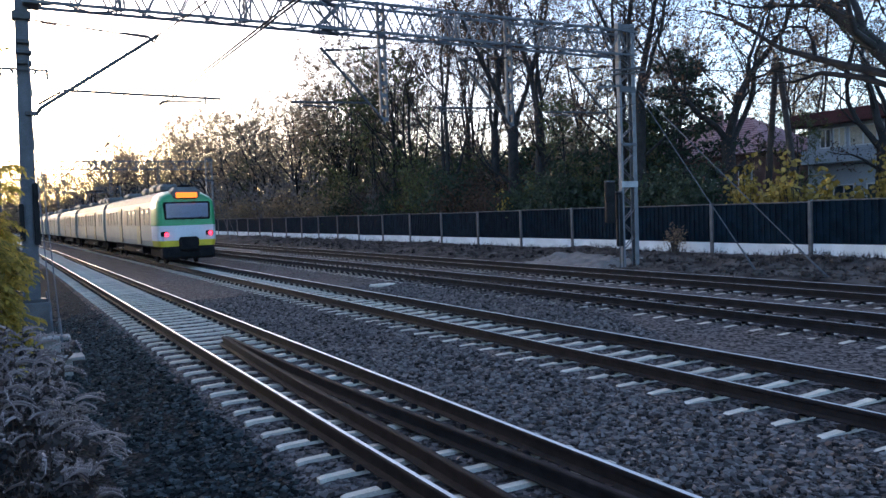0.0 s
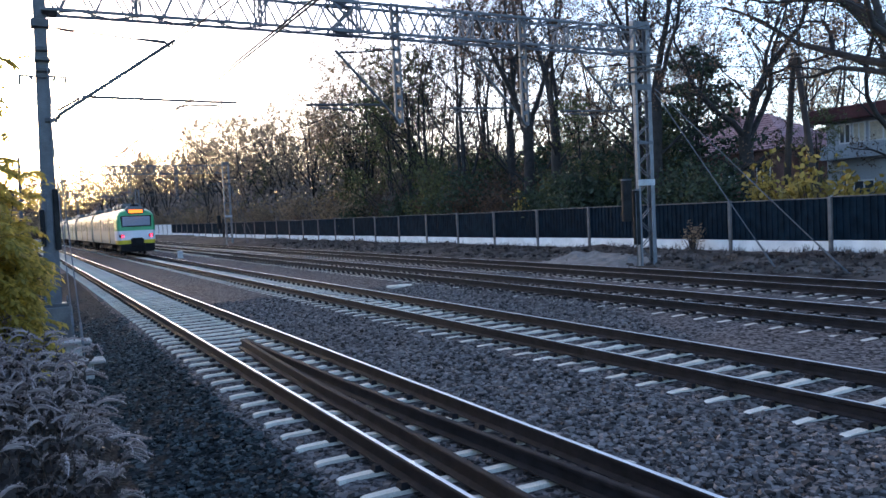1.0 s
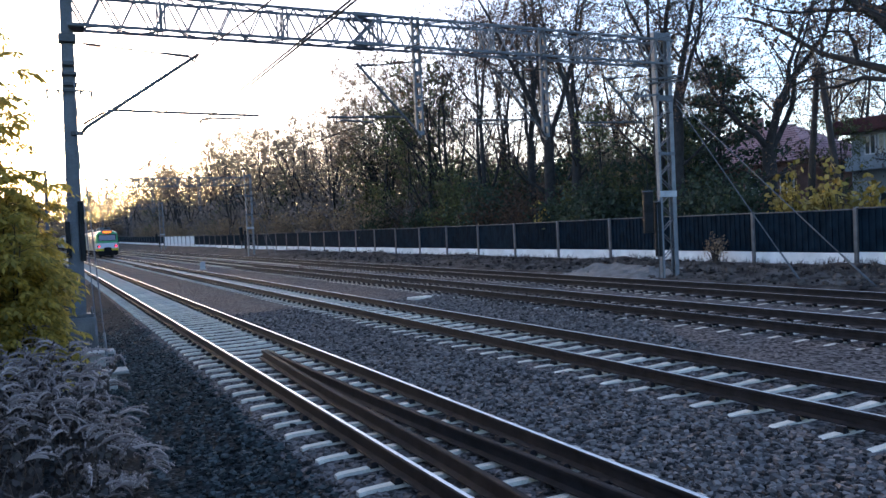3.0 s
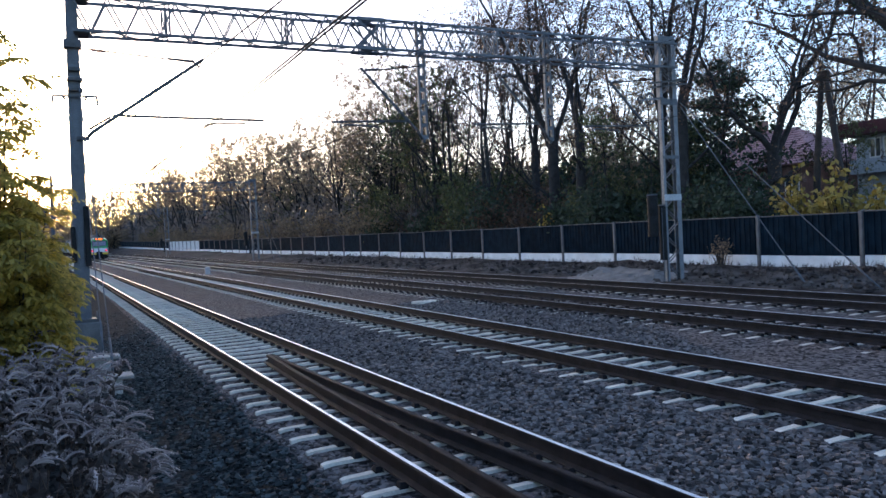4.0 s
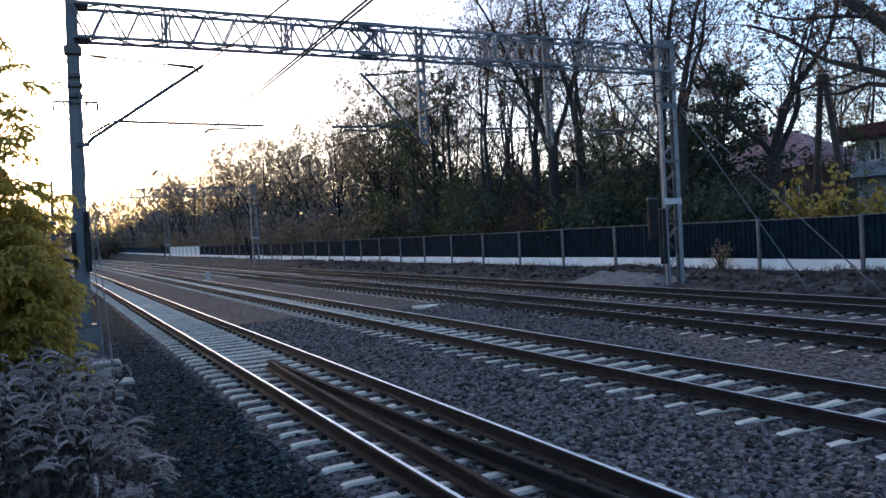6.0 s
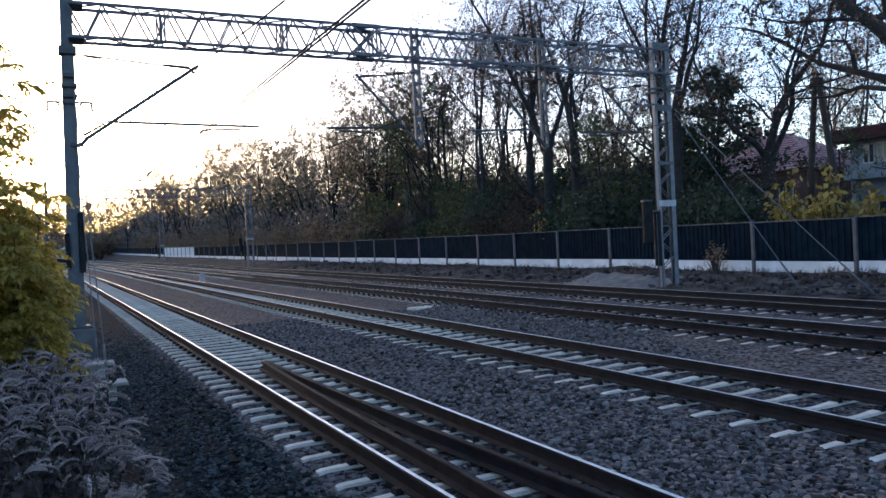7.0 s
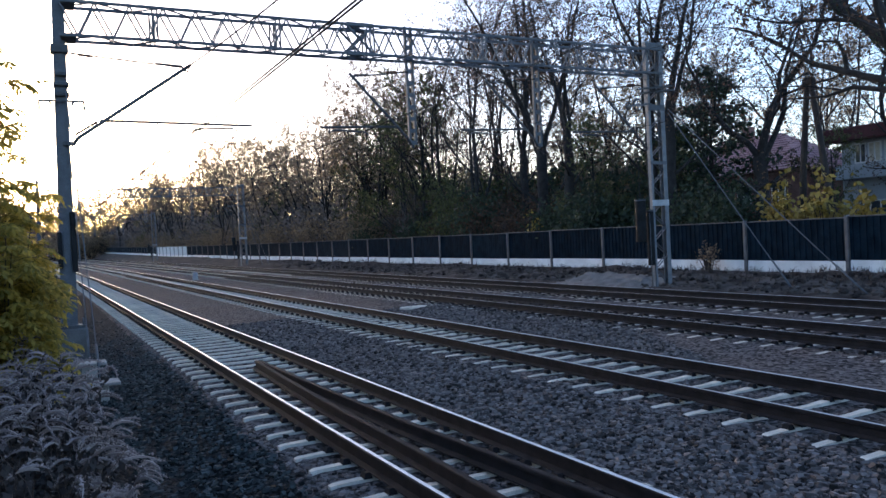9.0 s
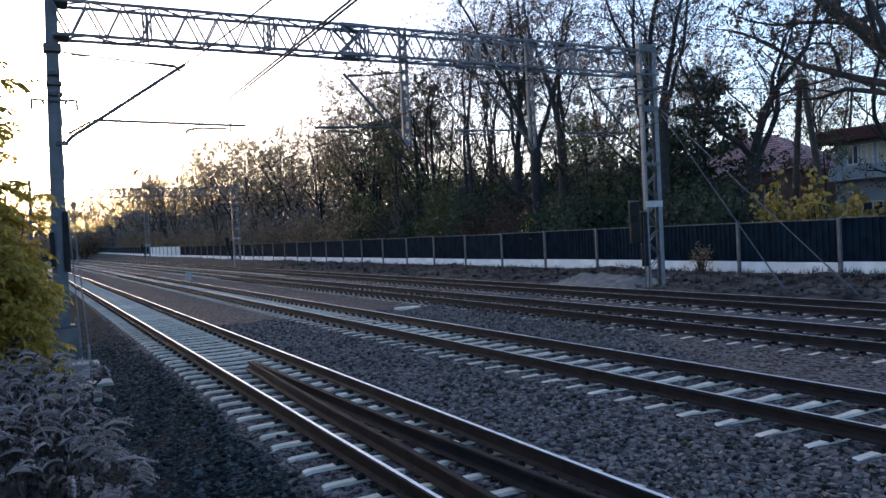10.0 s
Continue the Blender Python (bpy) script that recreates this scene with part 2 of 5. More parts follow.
def rail(name, s_list, offs, level, parent, top=True, label="", inner=1):
    """A rail swept along the line; the running band on its head is bright."""
    verts, faces, n = [], [], len(RAIL_SHAPE)
    for s, off in zip(s_list, offs):
        c = along(s, off, level)
        a = BEND * s
        for u, v in RAIL_SHAPE:
            verts.append((c.x + u * math.cos(a), c.y + u * math.sin(a), c.z + v))
    for j in range(len(s_list) - 1):
        for k in range(n):
            faces.append((j * n + k, j * n + (k + 1) % n, (j + 1) * n + (k + 1) % n, (j + 1) * n + k))
    faces.append(tuple(range(n))[::-1])
    faces.append(tuple((len(s_list) - 1) * n + k for k in range(n)))
    ob = raw(name, verts, faces, RAIL_RUST, parent, label)
    if top:
        ob.data.materials.append(RAIL_TOP)
        for j in range(len(s_list) - 1):
            ob.data.polygons[j * n + 8].material_index = 1
            ob.data.polygons[j * n + (7 if inner > 0 else 9)].material_index = 1
    return ob


def sleeper_mesh():
    """A prestressed concrete sleeper with a lower waist and sloped ends."""
    prof = ((-1.25, -0.012, 0.04), (-1.2, 0.0, 0.05), (-0.55, 0.016, 0.055), (-0.3, 0.002, 0.046), (0.3, 0.002, 0.046), (0.55, 0.016, 0.055), (1.2, 0.0, 0.05), (1.25, -0.012, 0.04))
    verts, faces = [], []
    for x, z, w in prof:
        verts += [(x, -w, z), (x, w, z), (x, w + 0.03, -0.2), (x, -w - 0.03, -0.2)]
    for j in range(len(prof) - 1):
        for k in range(3):
            faces.append((j * 4 + k, (j + 1) * 4 + k, (j + 1) * 4 + (k + 1), j * 4 + k + 1))
        faces.append((j * 4 + 3, (j + 1) * 4 + 3, (j + 1) * 4, j * 4))
    faces.append((0, 1, 2, 3))
    faces.append(tuple((len(prof) - 1) * 4 + k for k in (3, 2, 1, 0)))
    n_body = len(faces)
    for rx in (-GAUGE / 2, GAUGE / 2):
        for side in (-1, 1):
            b = len(verts)
            x0, x1 = sorted((rx + side * 0.05, rx + side * 0.15))
            for z in (0.0, 0.06):
                t = 0.0 if z == 0 else 0.02
                verts += [(x0 + t, -0.06 + t, z), (x1 - t, -0.06 + t, z), (x1 - t, 0.06 - t, z), (x0 + t, 0.06 - t, z)]
            for k in range(4):
                faces.append((b + k, b + (k + 1) % 4, b + 4 + (k + 1) % 4, b + 4 + k))
            faces.append((b + 4, b + 5, b + 6, b + 7))
    me = bpy.data.meshes.new("sleeper")
    me.from_pydata(verts, [], faces)
    me.materials.append(CONCRETE)
    me.materials.append(RAIL_RUST)
    for p in me.polygons:
        p.material_index = 1 if p.index >= n_body else 0
    return me


SLEEPER = sleeper_mesh()
S_RAIL = [*np.arange(-8, 60, 2.0), *np.arange(60, 420, 8.0)]
TRACK_LABEL = ("railway track on pale concrete sleepers with inner guard rails", "railway track of bright-topped rails on pale concrete sleepers",
               "railway track on sleepers half sunk in ballast", "rust-brown railway track on sleepers beside the bank")


def build_track(i):
    off, level = TRACKS[i]
    tr = thing("railway_track", TRACK_LABEL[i], "railway track", group="railway tracks", kind="structure")
    for side in (-1, 1):
        rail("rail", S_RAIL, [off + side * GAUGE / 2] * len(S_RAIL), level, tr, inner=-side)
    phase = (0.2279, 0.242, 0.1, 0.3)[i]
    near = (122, 146, 111, 105)[i]
    sunk = (0.0, 0.02, 0.035, 0.04)[i]
    first = -13
    fverts, ffaces = [], []
    base = [v.co.copy() for v in SLEEPER.vertices]
    polys = [tuple(p.vertices) for p in SLEEPER.polygons]
    for k in range(first, 480):
        s = phase + 0.6 * k
        m = Matrix.Translation(along(s, off, level - 0.215 - sunk)) @ pose(random.uniform(-0.01, 0.01), random.uniform(-0.012, 0.012), random.uniform(-0.006, 0.006), 0, 0, heading(s) + random.uniform(-0.4, 0.4))
        if k < first + near:
            ob = piece("sleeper", SLEEPER, None, tr)
            ob.matrix_basis = m
        else:
            b = len(fverts)
            fverts += [m @ v for v in base]
            ffaces += [tuple(b + q for q in p) for p in polys]
    far = raw("far_sleepers", fverts, ffaces, CONCRETE, tr)
    tagged(far, kind="stuff")
    if i == 0:
        # inner guard rails that meet in a nose
        ss = [15.0, 14.4, 12.5, 10.0, 8.5, 7.0, 5.2, 3.5, 1.5, -4.0, -8.0]
        spread = [0.036, 0.045, 0.1, 0.175, 0.21, 0.27, 0.35, 0.43, 0.5, 0.53, 0.53]
        shift = [-0.05, -0.06, -0.085, -0.085, -0.065, -0.03, -0.01, 0, 0, 0, 0]
        for side in (-1, 1):
            rail("guard_rail", ss, [off + c + side * d for d, c in zip(spread, shift)], level - 0.01, tr, top=False, label="rusty guard rail bent in to a nose")
    return tr


for i in range(4):
    build_track(i)


# ---- loose ballast stones where the camera stands near ----
def build_stones():
    rng = np.random.default_rng(5)
    n = 46000
    y = 4.0 + 21.0 * rng.random(n) ** 1.25
    x = 0.9 + rng.random(n) * (5.2 + 0.42 * y)
    x[:2500], y[:2500] = rng.uniform(0.0, 2.3, 2500), rng.uniform(13, 34, 2500)
    z = np.interp(x, [p[0] for p in PROFILE], [p[1] for p in PROFILE]) + rng.uniform(-0.018, 0.028, n)
    for off, level in TRACKS[:2]:
        inside = np.abs(x + 0.5 * BEND * y * y - off) < 1.3
        z[inside] -= 0.012 + 0.4 * rng.uniform(0, 0.03, inside.sum())
    keep = np.ones(n, bool)
    for off, level in TRACKS[:2]:
        for side in (-1, 1):
            keep &= np.abs(x + 0.5 * BEND * y * y - off - side * GAUGE / 2) > 0.1
    for (off, level), ph in zip(TRACKS[:2], (0.2279, 0.242)):
        k = (y - ph) / 0.6
        keep &= ~((np.abs(x + 0.5 * BEND * y * y - off) < 1.27) & (np.abs(k - np.round(k)) < 0.2))
    x, y, z = x[keep], y[keep], z[keep]
    n = len(x)
    size = rng.uniform(0.017, 0.04, n)
    cube = np.array([(i, j, k) for k in (-1, 1) for i, j in ((-1, -1), (1, -1), (1, 1), (-1, 1))], float)
    v = cube[None] * (1 + rng.uniform(-0.45, 0.3, (n, 8, 3))) * size[:, None, None] * np.array([1, 0.8, 0.6])
    a, b = rng.uniform(0, 6.283, n), rng.uniform(-0.7, 0.7, n)
    ca, sa, cb, sb = np.cos(a)[:, None], np.sin(a)[:, None], np.cos(b)[:, None], np.sin(b)[:, None]
    vx, vy, vz = v[..., 0], v[..., 1] * cb - v[..., 2] * sb, v[..., 1] * sb + v[..., 2] * cb
    v = np.stack([vx * ca - vy * sa + x[:, None], vx * sa + vy * ca + y[:, None], vz + z[:, None]], 2).reshape(-1, 3)
    f = np.array([(3, 2, 1, 0), (4, 5, 6, 7), (0, 1, 5, 4), (1, 2, 6, 5), (2, 3, 7, 6), (3, 0, 4, 7)])
    f = (f[None] + 8 * np.arange(n)[:, None, None]).reshape(-1, 4)
    ob = raw("ballast_stones", v.tolist(), f.tolist(), STONE)
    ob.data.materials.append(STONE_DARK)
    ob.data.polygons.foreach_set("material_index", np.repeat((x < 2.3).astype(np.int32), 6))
    tagged(ob, "loose grey-brown crushed stones, darker beside the verge", "ballast", kind="stuff")


build_stones()


# ---- overhead line ----
TRUSS_LO, TRUSS_HI, TRUSS_D = 7.58, 8.42, 0.62


def add_insulator(bm, a, b, r=0.07):
    a, b = Vector(a), Vector(b)
    add_tube(bm, [a, b], 0.025, 6)
    n = 6
    for k in range(n):
        c = a.lerp(b, (k + 0.5) / n)
        d = (b - a).normalized() * 0.016
        add_tube(bm, [c - d, c, c + d], [r * 0.5, r, r * 0.6], 10)
    return bm


def build_truss(parent, x0, x1, near):
    """Box truss: four chords, zigzag bracing on each face, frames and a splice."""
    y0, y1 = -TRUSS_D / 2, TRUSS_D / 2
    for y in (y0, y1):
        for z in (TRUSS_LO, TRUSS_HI):
            part("chord", add_bar(bmesh.new(), (x0, y, z), (x1, y, z), 0.07), STEEL, parent)
    n = 48
    step = (x1 - x0) / n
    for y in (y0, y1):
        bm = bmesh.new()
        for k in range(n):
            za, zb = (TRUSS_LO, TRUSS_HI) if k % 2 else (TRUSS_HI, TRUSS_LO)
            add_bar(bm, (x0 + k * step, y, za), (x0 + (k + 1) * step, y, zb), 0.04)
            if near:
                part("diagonal_brace", bm, STEEL, parent)
                bm = bmesh.new()
        if not near:
            tagged(part("bracing", bm, STEEL, parent), kind="stuff")
    for z in (TRUSS_LO, TRUSS_HI):
        bm = bmesh.new()
        m = n // 2
        for k in range(m):
            ya, yb = (y0, y1) if k % 2 else (y1, y0)
            add_bar(bm, (x0 + k * 2 * step, ya, z), (x0 + (k + 1) * 2 * step, yb, z), 0.034)
            if near:
                part("flat_brace", bm, STEEL, parent)
                bm = bmesh.new()
        if not near:
            tagged(part("bracing", bm, STEEL, parent), kind="stuff")
    for x in (2.98, 6.2, 9.0, 12.8, 16.5):
        bm = bmesh.new()
        for dx in (-0.06, 0.06):
            for y in (y0, y1):
                add_bar(bm, (x + dx, y, TRUSS_LO), (x + dx, y, TRUSS_HI), 0.04)
            add_bar(bm, (x + dx, y0, TRUSS_LO), (x + dx, y1, TRUSS_HI), 0.03)
        part("cross_frame", bm, STEEL, parent)
    for z in (TRUSS_LO, TRUSS_HI):
        bm = bmesh.new()
        for y in (y0, y1):
            add_box(bm, (8.2, y - 0.045, z - 0.055), (9.05, y + 0.045, z + 0.055), 0.01)
        add_bar(bm, (8.15, y0, z), (9.05, y1, z), 0.05, 0.04)
        add_bar(bm, (8.15, y1, z), (9.05, y0, z), 0.05, 0.04)
        part("splice_plate", bm, STEEL, parent, "heavy bolted splice of the truss")
    for y in (y0, y1):
        for za, zb in ((TRUSS_LO, TRUSS_HI), (TRUSS_HI, TRUSS_LO)):
            part("splice_cross", add_bar(bmesh.new(), (8.2, y, za), (9.05, y, zb), 0.055), STEEL, parent)


def left_post(parent, x=0.6):
    """Tapered steel post made of two channels, with collars, brackets and cable boxes."""
    bm = bmesh.new()
    for side in (-1, 1):
        b0, b1 = 0.125, 0.07
        pts = [(x - 0.1 + side * (b0 - 0.03), 0, 0.43), (x + 0.06 + side * (b1 - 0.03), 0, 9.4)]
        add_bar(bm, *pts, 0.06, 0.18)
    add_bar(bm, (x - 0.1, 0, 0.43), (x + 0.06, 0, 9.38), 0.11, 0.15)
    part("post", bm, STEEL, parent, "tapered grey steel post of two channels")
    part("footing", box((x - 0.42, -0.35, -0.75), (x + 0.3, 0.35, 0.36), 0.03), DIRTY_CONCRETE, parent, "dark weathered concrete footing")
    part("base_plate", box((x - 0.36, -0.26, 0.36), (x + 0.24, 0.26, 0.44), 0.01), DARK_STEEL, parent)
    for dx in (-0.3, 0.2):
        bm = tube([(x + dx, -0.2, 0.42), (x + dx, -0.2, 0.62)], 0.022, 6)
        part("anchor_bolt", bm, STEEL, parent)
    for z, w, h in ((7.18, 0.2, 0.2), (6.6, 0.14, 0.1), (6.36, 0.175, 0.09), (6.1, 0.165, 0.09)):
        bm = box((x + 0.02 - w, -0.17, z), (x + 0.02 + w, 0.17, z + h), 0.015)
        part("collar", bm, DARK_STEEL, parent)
    bm = bmesh.new()
    for side in (-1, 1):
        add_bar(bm, (x, -0.14, 5.98), (x + side * 0.52, -0.14, 5.98), 0.045)
        add_bar(bm, (x + side * 0.5, -0.14, 5.98), (x + side * 0.5, -0.14, 5.75), 0.05)
        add_bar(bm, (x + side * 0.28, -0.14, 5.98), (x + side * 0.22, -0.14, 5.88), 0.05)
    part("cross_bracket", bm, DARK_STEEL, parent)
    part("cable_box", box((x + 0.03, -0.16, 1.75), (x + 0.16, 0.14, 3.25), 0.02), IRON, parent, "dark narrow cable box")
    part("cable_box", box((x - 0.28, -0.16, 1.85), (x - 0.17, 0.14, 2.75), 0.02), IRON, parent, "dark narrow cable box")
    for z in (TRUSS_LO, TRUSS_HI):
        part("truss_seat", box((x + 0.06, -0.33, z - 0.06), (x + 0.42, 0.33, z + 0.04), 0.02), DARK_STEEL, parent)


def right_mast(parent, x0=19.68, x1=20.3):
    for x, w in ((x0, 0.1), (x1, 0.18)):
        bm = bmesh.new()
        add_box(bm, (x - w / 2, -0.1, -0.3), (x + w / 2, -0.082, 8.75))
        add_box(bm, (x - w / 2, 0.082, -0.3), (x + w / 2, 0.1, 8.75))
        s = 1 if x == x1 else -1
        add_box(bm, (x + s * (w / 2 - 0.018), -0.098, -0.3), (x + s * w / 2, 0.098, 8.75))
        part("mast_leg", bm, MAST_STEEL, parent)
    for y in (-0.07, 0.07):
        for k in range(16):
            a, b = (x0, x1) if k % 2 else (x1, x0)
            part("lacing_bar", add_bar(bmesh.new(), (a, y, 0.1 + k * 0.5), (b, y, 0.1 + (k + 1) * 0.5), 0.05, 0.02), STEEL, parent)
    for z in (2.86, 4.35, 6.28, 8.5):
        bm = box((x0 - 0.07, -0.12, z), (x1 + 0.1, -0.102, z + (0.22 if z != 4.35 else 0.12)), 0.004)
        part("batten_plate", bm, PLATE if z == 2.86 else STEEL, parent, "pale plate across the mast" if z == 2.86 else "")
    part("footing", box((x0 - 0.25, -0.4, -0.8), (x1 + 0.25, 0.4, -0.06), 0.03), OLD_CONCRETE, parent)
    # clamp arms and small pulleys
    bm = bmesh.new()
    for z in (6.95, 7.1):
        add_bar(bm, (x0 - 0.55, -0.2, z - 0.1), (x1 + 0.5, -0.2, z + 0.1), 0.06)
    part("clamp_arm", bm, DARK_STEEL, parent)
    for dx, z, r in ((-0.62, 6.45, 0.2), (-1.05, 6.4, 0.12)):
        bm = bmesh.new()
        ring = [(x0 + dx + r * math.cos(a), -0.2, z + r * math.sin(a)) for a in np.linspace(0, 2 * math.pi, 15)]
        add_tube(bm, ring, 0.03, 6, caps=False)
        add_bar(bm, (x0 + dx - r, -0.2, z), (x0 + dx + r, -0.2, z), 0.03)
        add_bar(bm, (x0 + dx, -0.2, z - r), (x0 + dx, -0.2, z + r), 0.03)
        part("pulley_wheel", bm, DARK_STEEL, parent)
    part("pulley_arm", add_bar(bmesh.new(), (x0, -0.2, 6.5), (x0 - 1.1, -0.2, 6.38), 0.06), STEEL, parent)
    # tension weights on their cables
    for dx, z0, z1, r in ((-0.72, 1.6, 3.05, 0.19), (-0.3, 0.75, 2.68, 0.13)):
        n = 2
        pts, radii = [], []
        for k in range(n):
            a, b = z0 + (z1 - z0) * k / n, z0 + (z1 - z0) * (k + 1) / n
            pts += [(x0 + dx, -0.2, a + 0.004), (x0 + dx, -0.2, a + 0.02), (x0 + dx, -0.2, b - 0.02), (x0 + dx, -0.2, b - 0.004)]
            radii += [r - 0.006, r, r, r - 0.006]
        bm = tube(pts, radii, 14)
        weight = part("tension_weight", bm, IRON, parent, "stack of dark round tension weights")
        part("weight_cap", tube([(x0 + dx, -0.2, z1), (x0 + dx, -0.2, z1 + 0.05)], r + 0.01, 14), STEEL, weight)
        part("weight_cable", tube([(x0 + dx, -0.2, z1), (x0 + dx, -0.2, 6.4)], 0.016, 5), WIRE, weight)
    for dx in (-0.38, -0.22):
        part("guide_rod", tube([(x0 + dx, -0.28, -0.05), (x0 + dx, -0.28, 2.6)], 0.02, 6), STEEL, parent)


def drop_post(parent, x, z0):
    bm = bmesh.new()
    for dx in (-0.095, 0.095):
        add_box(bm, (x + dx - 0.032, -0.06, z0), (x + dx + 0.032, 0.06, TRUSS_HI + 0.15), 0.006)
    z = z0
    while z < TRUSS_HI:
        add_box(bm, (x - 0.1, -0.045, z), (x + 0.1, 0.045, z + 0.12))
        z += 0.36
    part("drop_post", bm, STEEL, parent, "ladder-like steel post hanging from the truss")


def cantilever(parent, root_x, reach, flip=1, full=False):
    """A bracket: slanting boom, top stay with insulator, level tube and steady arm."""
    d = -flip
    x = lambda u: root_x + u * d
    tip = 3.2 * reach
    root = 0.3 if full else 0.1
    part("boom_bracket", box((min(x(root), x(0.05)) - 0.02, -0.16, 4.88), (max(x(root), x(0.05)) + 0.02, -0.04, 4.98), 0.01), DARK_STEEL, parent)
    bm = tube([(x(root), -0.1, 4.97), (x(max(tip * 0.12, root + 0.08)), -0.1, 5.08 if full else 5.2), (x(tip), -0.1, 7.05)], 0.044, 8)
    boom = part("boom", bm, DARK_STEEL, parent)
    part("insulator", add_insulator(bmesh.new(), (x(tip * 0.1), -0.1, 5.16), (x(tip * 0.26), -0.1, 5.48), 0.055), CERAMIC, boom)
    stay = part("top_stay", tube([(x(root), -0.1, 7.18), (x(tip * 0.93), -0.1, 6.96)], 0.02, 5), WIRE, parent)
    part("insulator", add_insulator(bmesh.new(), (x(0.48), -0.1, 7.15), (x(0.82), -0.1, 7.12), 0.06), CERAMIC, stay)
    part("stay_hook", tube([(x(tip * 0.72), -0.1, 7.03), (x(tip * 0.92), -0.1, 7.0), (x(tip * 0.96), -0.1, 6.86)], 0.03, 6), DARK_STEEL, parent)
    z = 5.5
    part("registration_tube", tube([(x(tip * 0.28), -0.1, z + 0.02), (x(tip * 1.48), -0.1, z - 0.04)], 0.034, 7), DARK_STEEL, parent)
    part("hanger", tube([(x(tip * 0.42), -0.1, 5.78), (x(tip * 0.45), -0.1, 5.7), (x(tip * 0.45), -0.1, z)], 0.012, 5), WIRE, parent)
    c = tip * 1.35
    arm = tube([(x(c), -0.1, z + 0.02), (x(c), -0.1, z - 0.2), (x(c - 0.12), -0.1, z - 0.12), (x(c - 0.3), -0.1, z - 0.12), (x(c - 1.1), -0.1, z - 0.16), (x(c - 1.2), -0.1, z - 0.24)], 0.026, 6)
    part("steady_arm", arm, DARK_STEEL, parent)


def build_gantry(s, n):
    p = along(s)
    label = ("grey steel portal spanning four tracks with a box truss and brackets", "distant grey steel portal over the tracks", "far hazy steel portal over the tracks")[n]
    g = thing("overhead_gantry", label, "overhead gantry", group="overhead gantries", at=p, turn=heading(s))
    left_post(g, 0.71 if n == 0 else 0.6)
    right_mast(g)
    build_truss(g, 0.75, 20.3, n == 0)
    for x, z0 in ((10.3, 5.0), (14.9, 4.97)) + (((6.0, 5.0),) if n else ()):
        drop_post(g, x, z0)
    if n == 0:
        cantilever(g, 0.66, 1.0, -1, True)
    else:
        cantilever(g, 5.9, 0.6, 1)
    cantilever(g, 10.3, 0.62, 1)
    cantilever(g, 14.9, 0.62, 1)
    cantilever(g, 19.5, 0.68, 1)
    return g


GANTRY_S = (21.6, 84.5, 148.0)
for n, s in enumerate(GANTRY_S):
    build_gantry(s, n)


def build_wires():
    """Carrier wire and two contact wires over each track, with droppers."""
    supports = (-40.0, *GANTRY_S, 212.0, 276.0)
    for i, (off, level) in enumerate(TRACKS):
        w = thing("overhead_wire", "thin dark carrier and contact wires hung over a track", "overhead wire", group="overhead wires")
        base = off + (0.22, 0.0, 0.0, 0.0)[i]
        shift = (0.04, 0.1, -0.1, 0.0)[i]
        gauge = (0.016, 0.007, 0.005, 0.005)[i]
        bm = bmesh.new()
        drops = bmesh.new()
        for a, b in zip(supports, supports[1:]):
            pts = []
            for k in range(17):
                u = k / 16
                pts.append(along(a + (b - a) * u, base - 0.1 + shift * math.cos(u * math.pi), 6.98 - 1.5 * 4 * u * (1 - u)))
                if k % 2 and 0 < k < 16:
                    add_tube(drops, [pts[-1], along(a + (b - a) * u, base + shift * math.cos(u * math.pi), 5.34)], 0.004, 3)
            add_tube(bm, pts, gauge, 4)
        part("carrier_wire", bm, WIRE, w)
        tagged(part("dropper_set", drops, WIRE, w), kind="stuff")
        for dx in (-0.035, 0.035):
            pts = [along(q, base + shift * (1 if n % 2 else -1) + dx, 5.3) for n, q in enumerate(supports)]
            part("contact_wire", tube(pts, gauge, 4), WIRE, w)


build_wires()


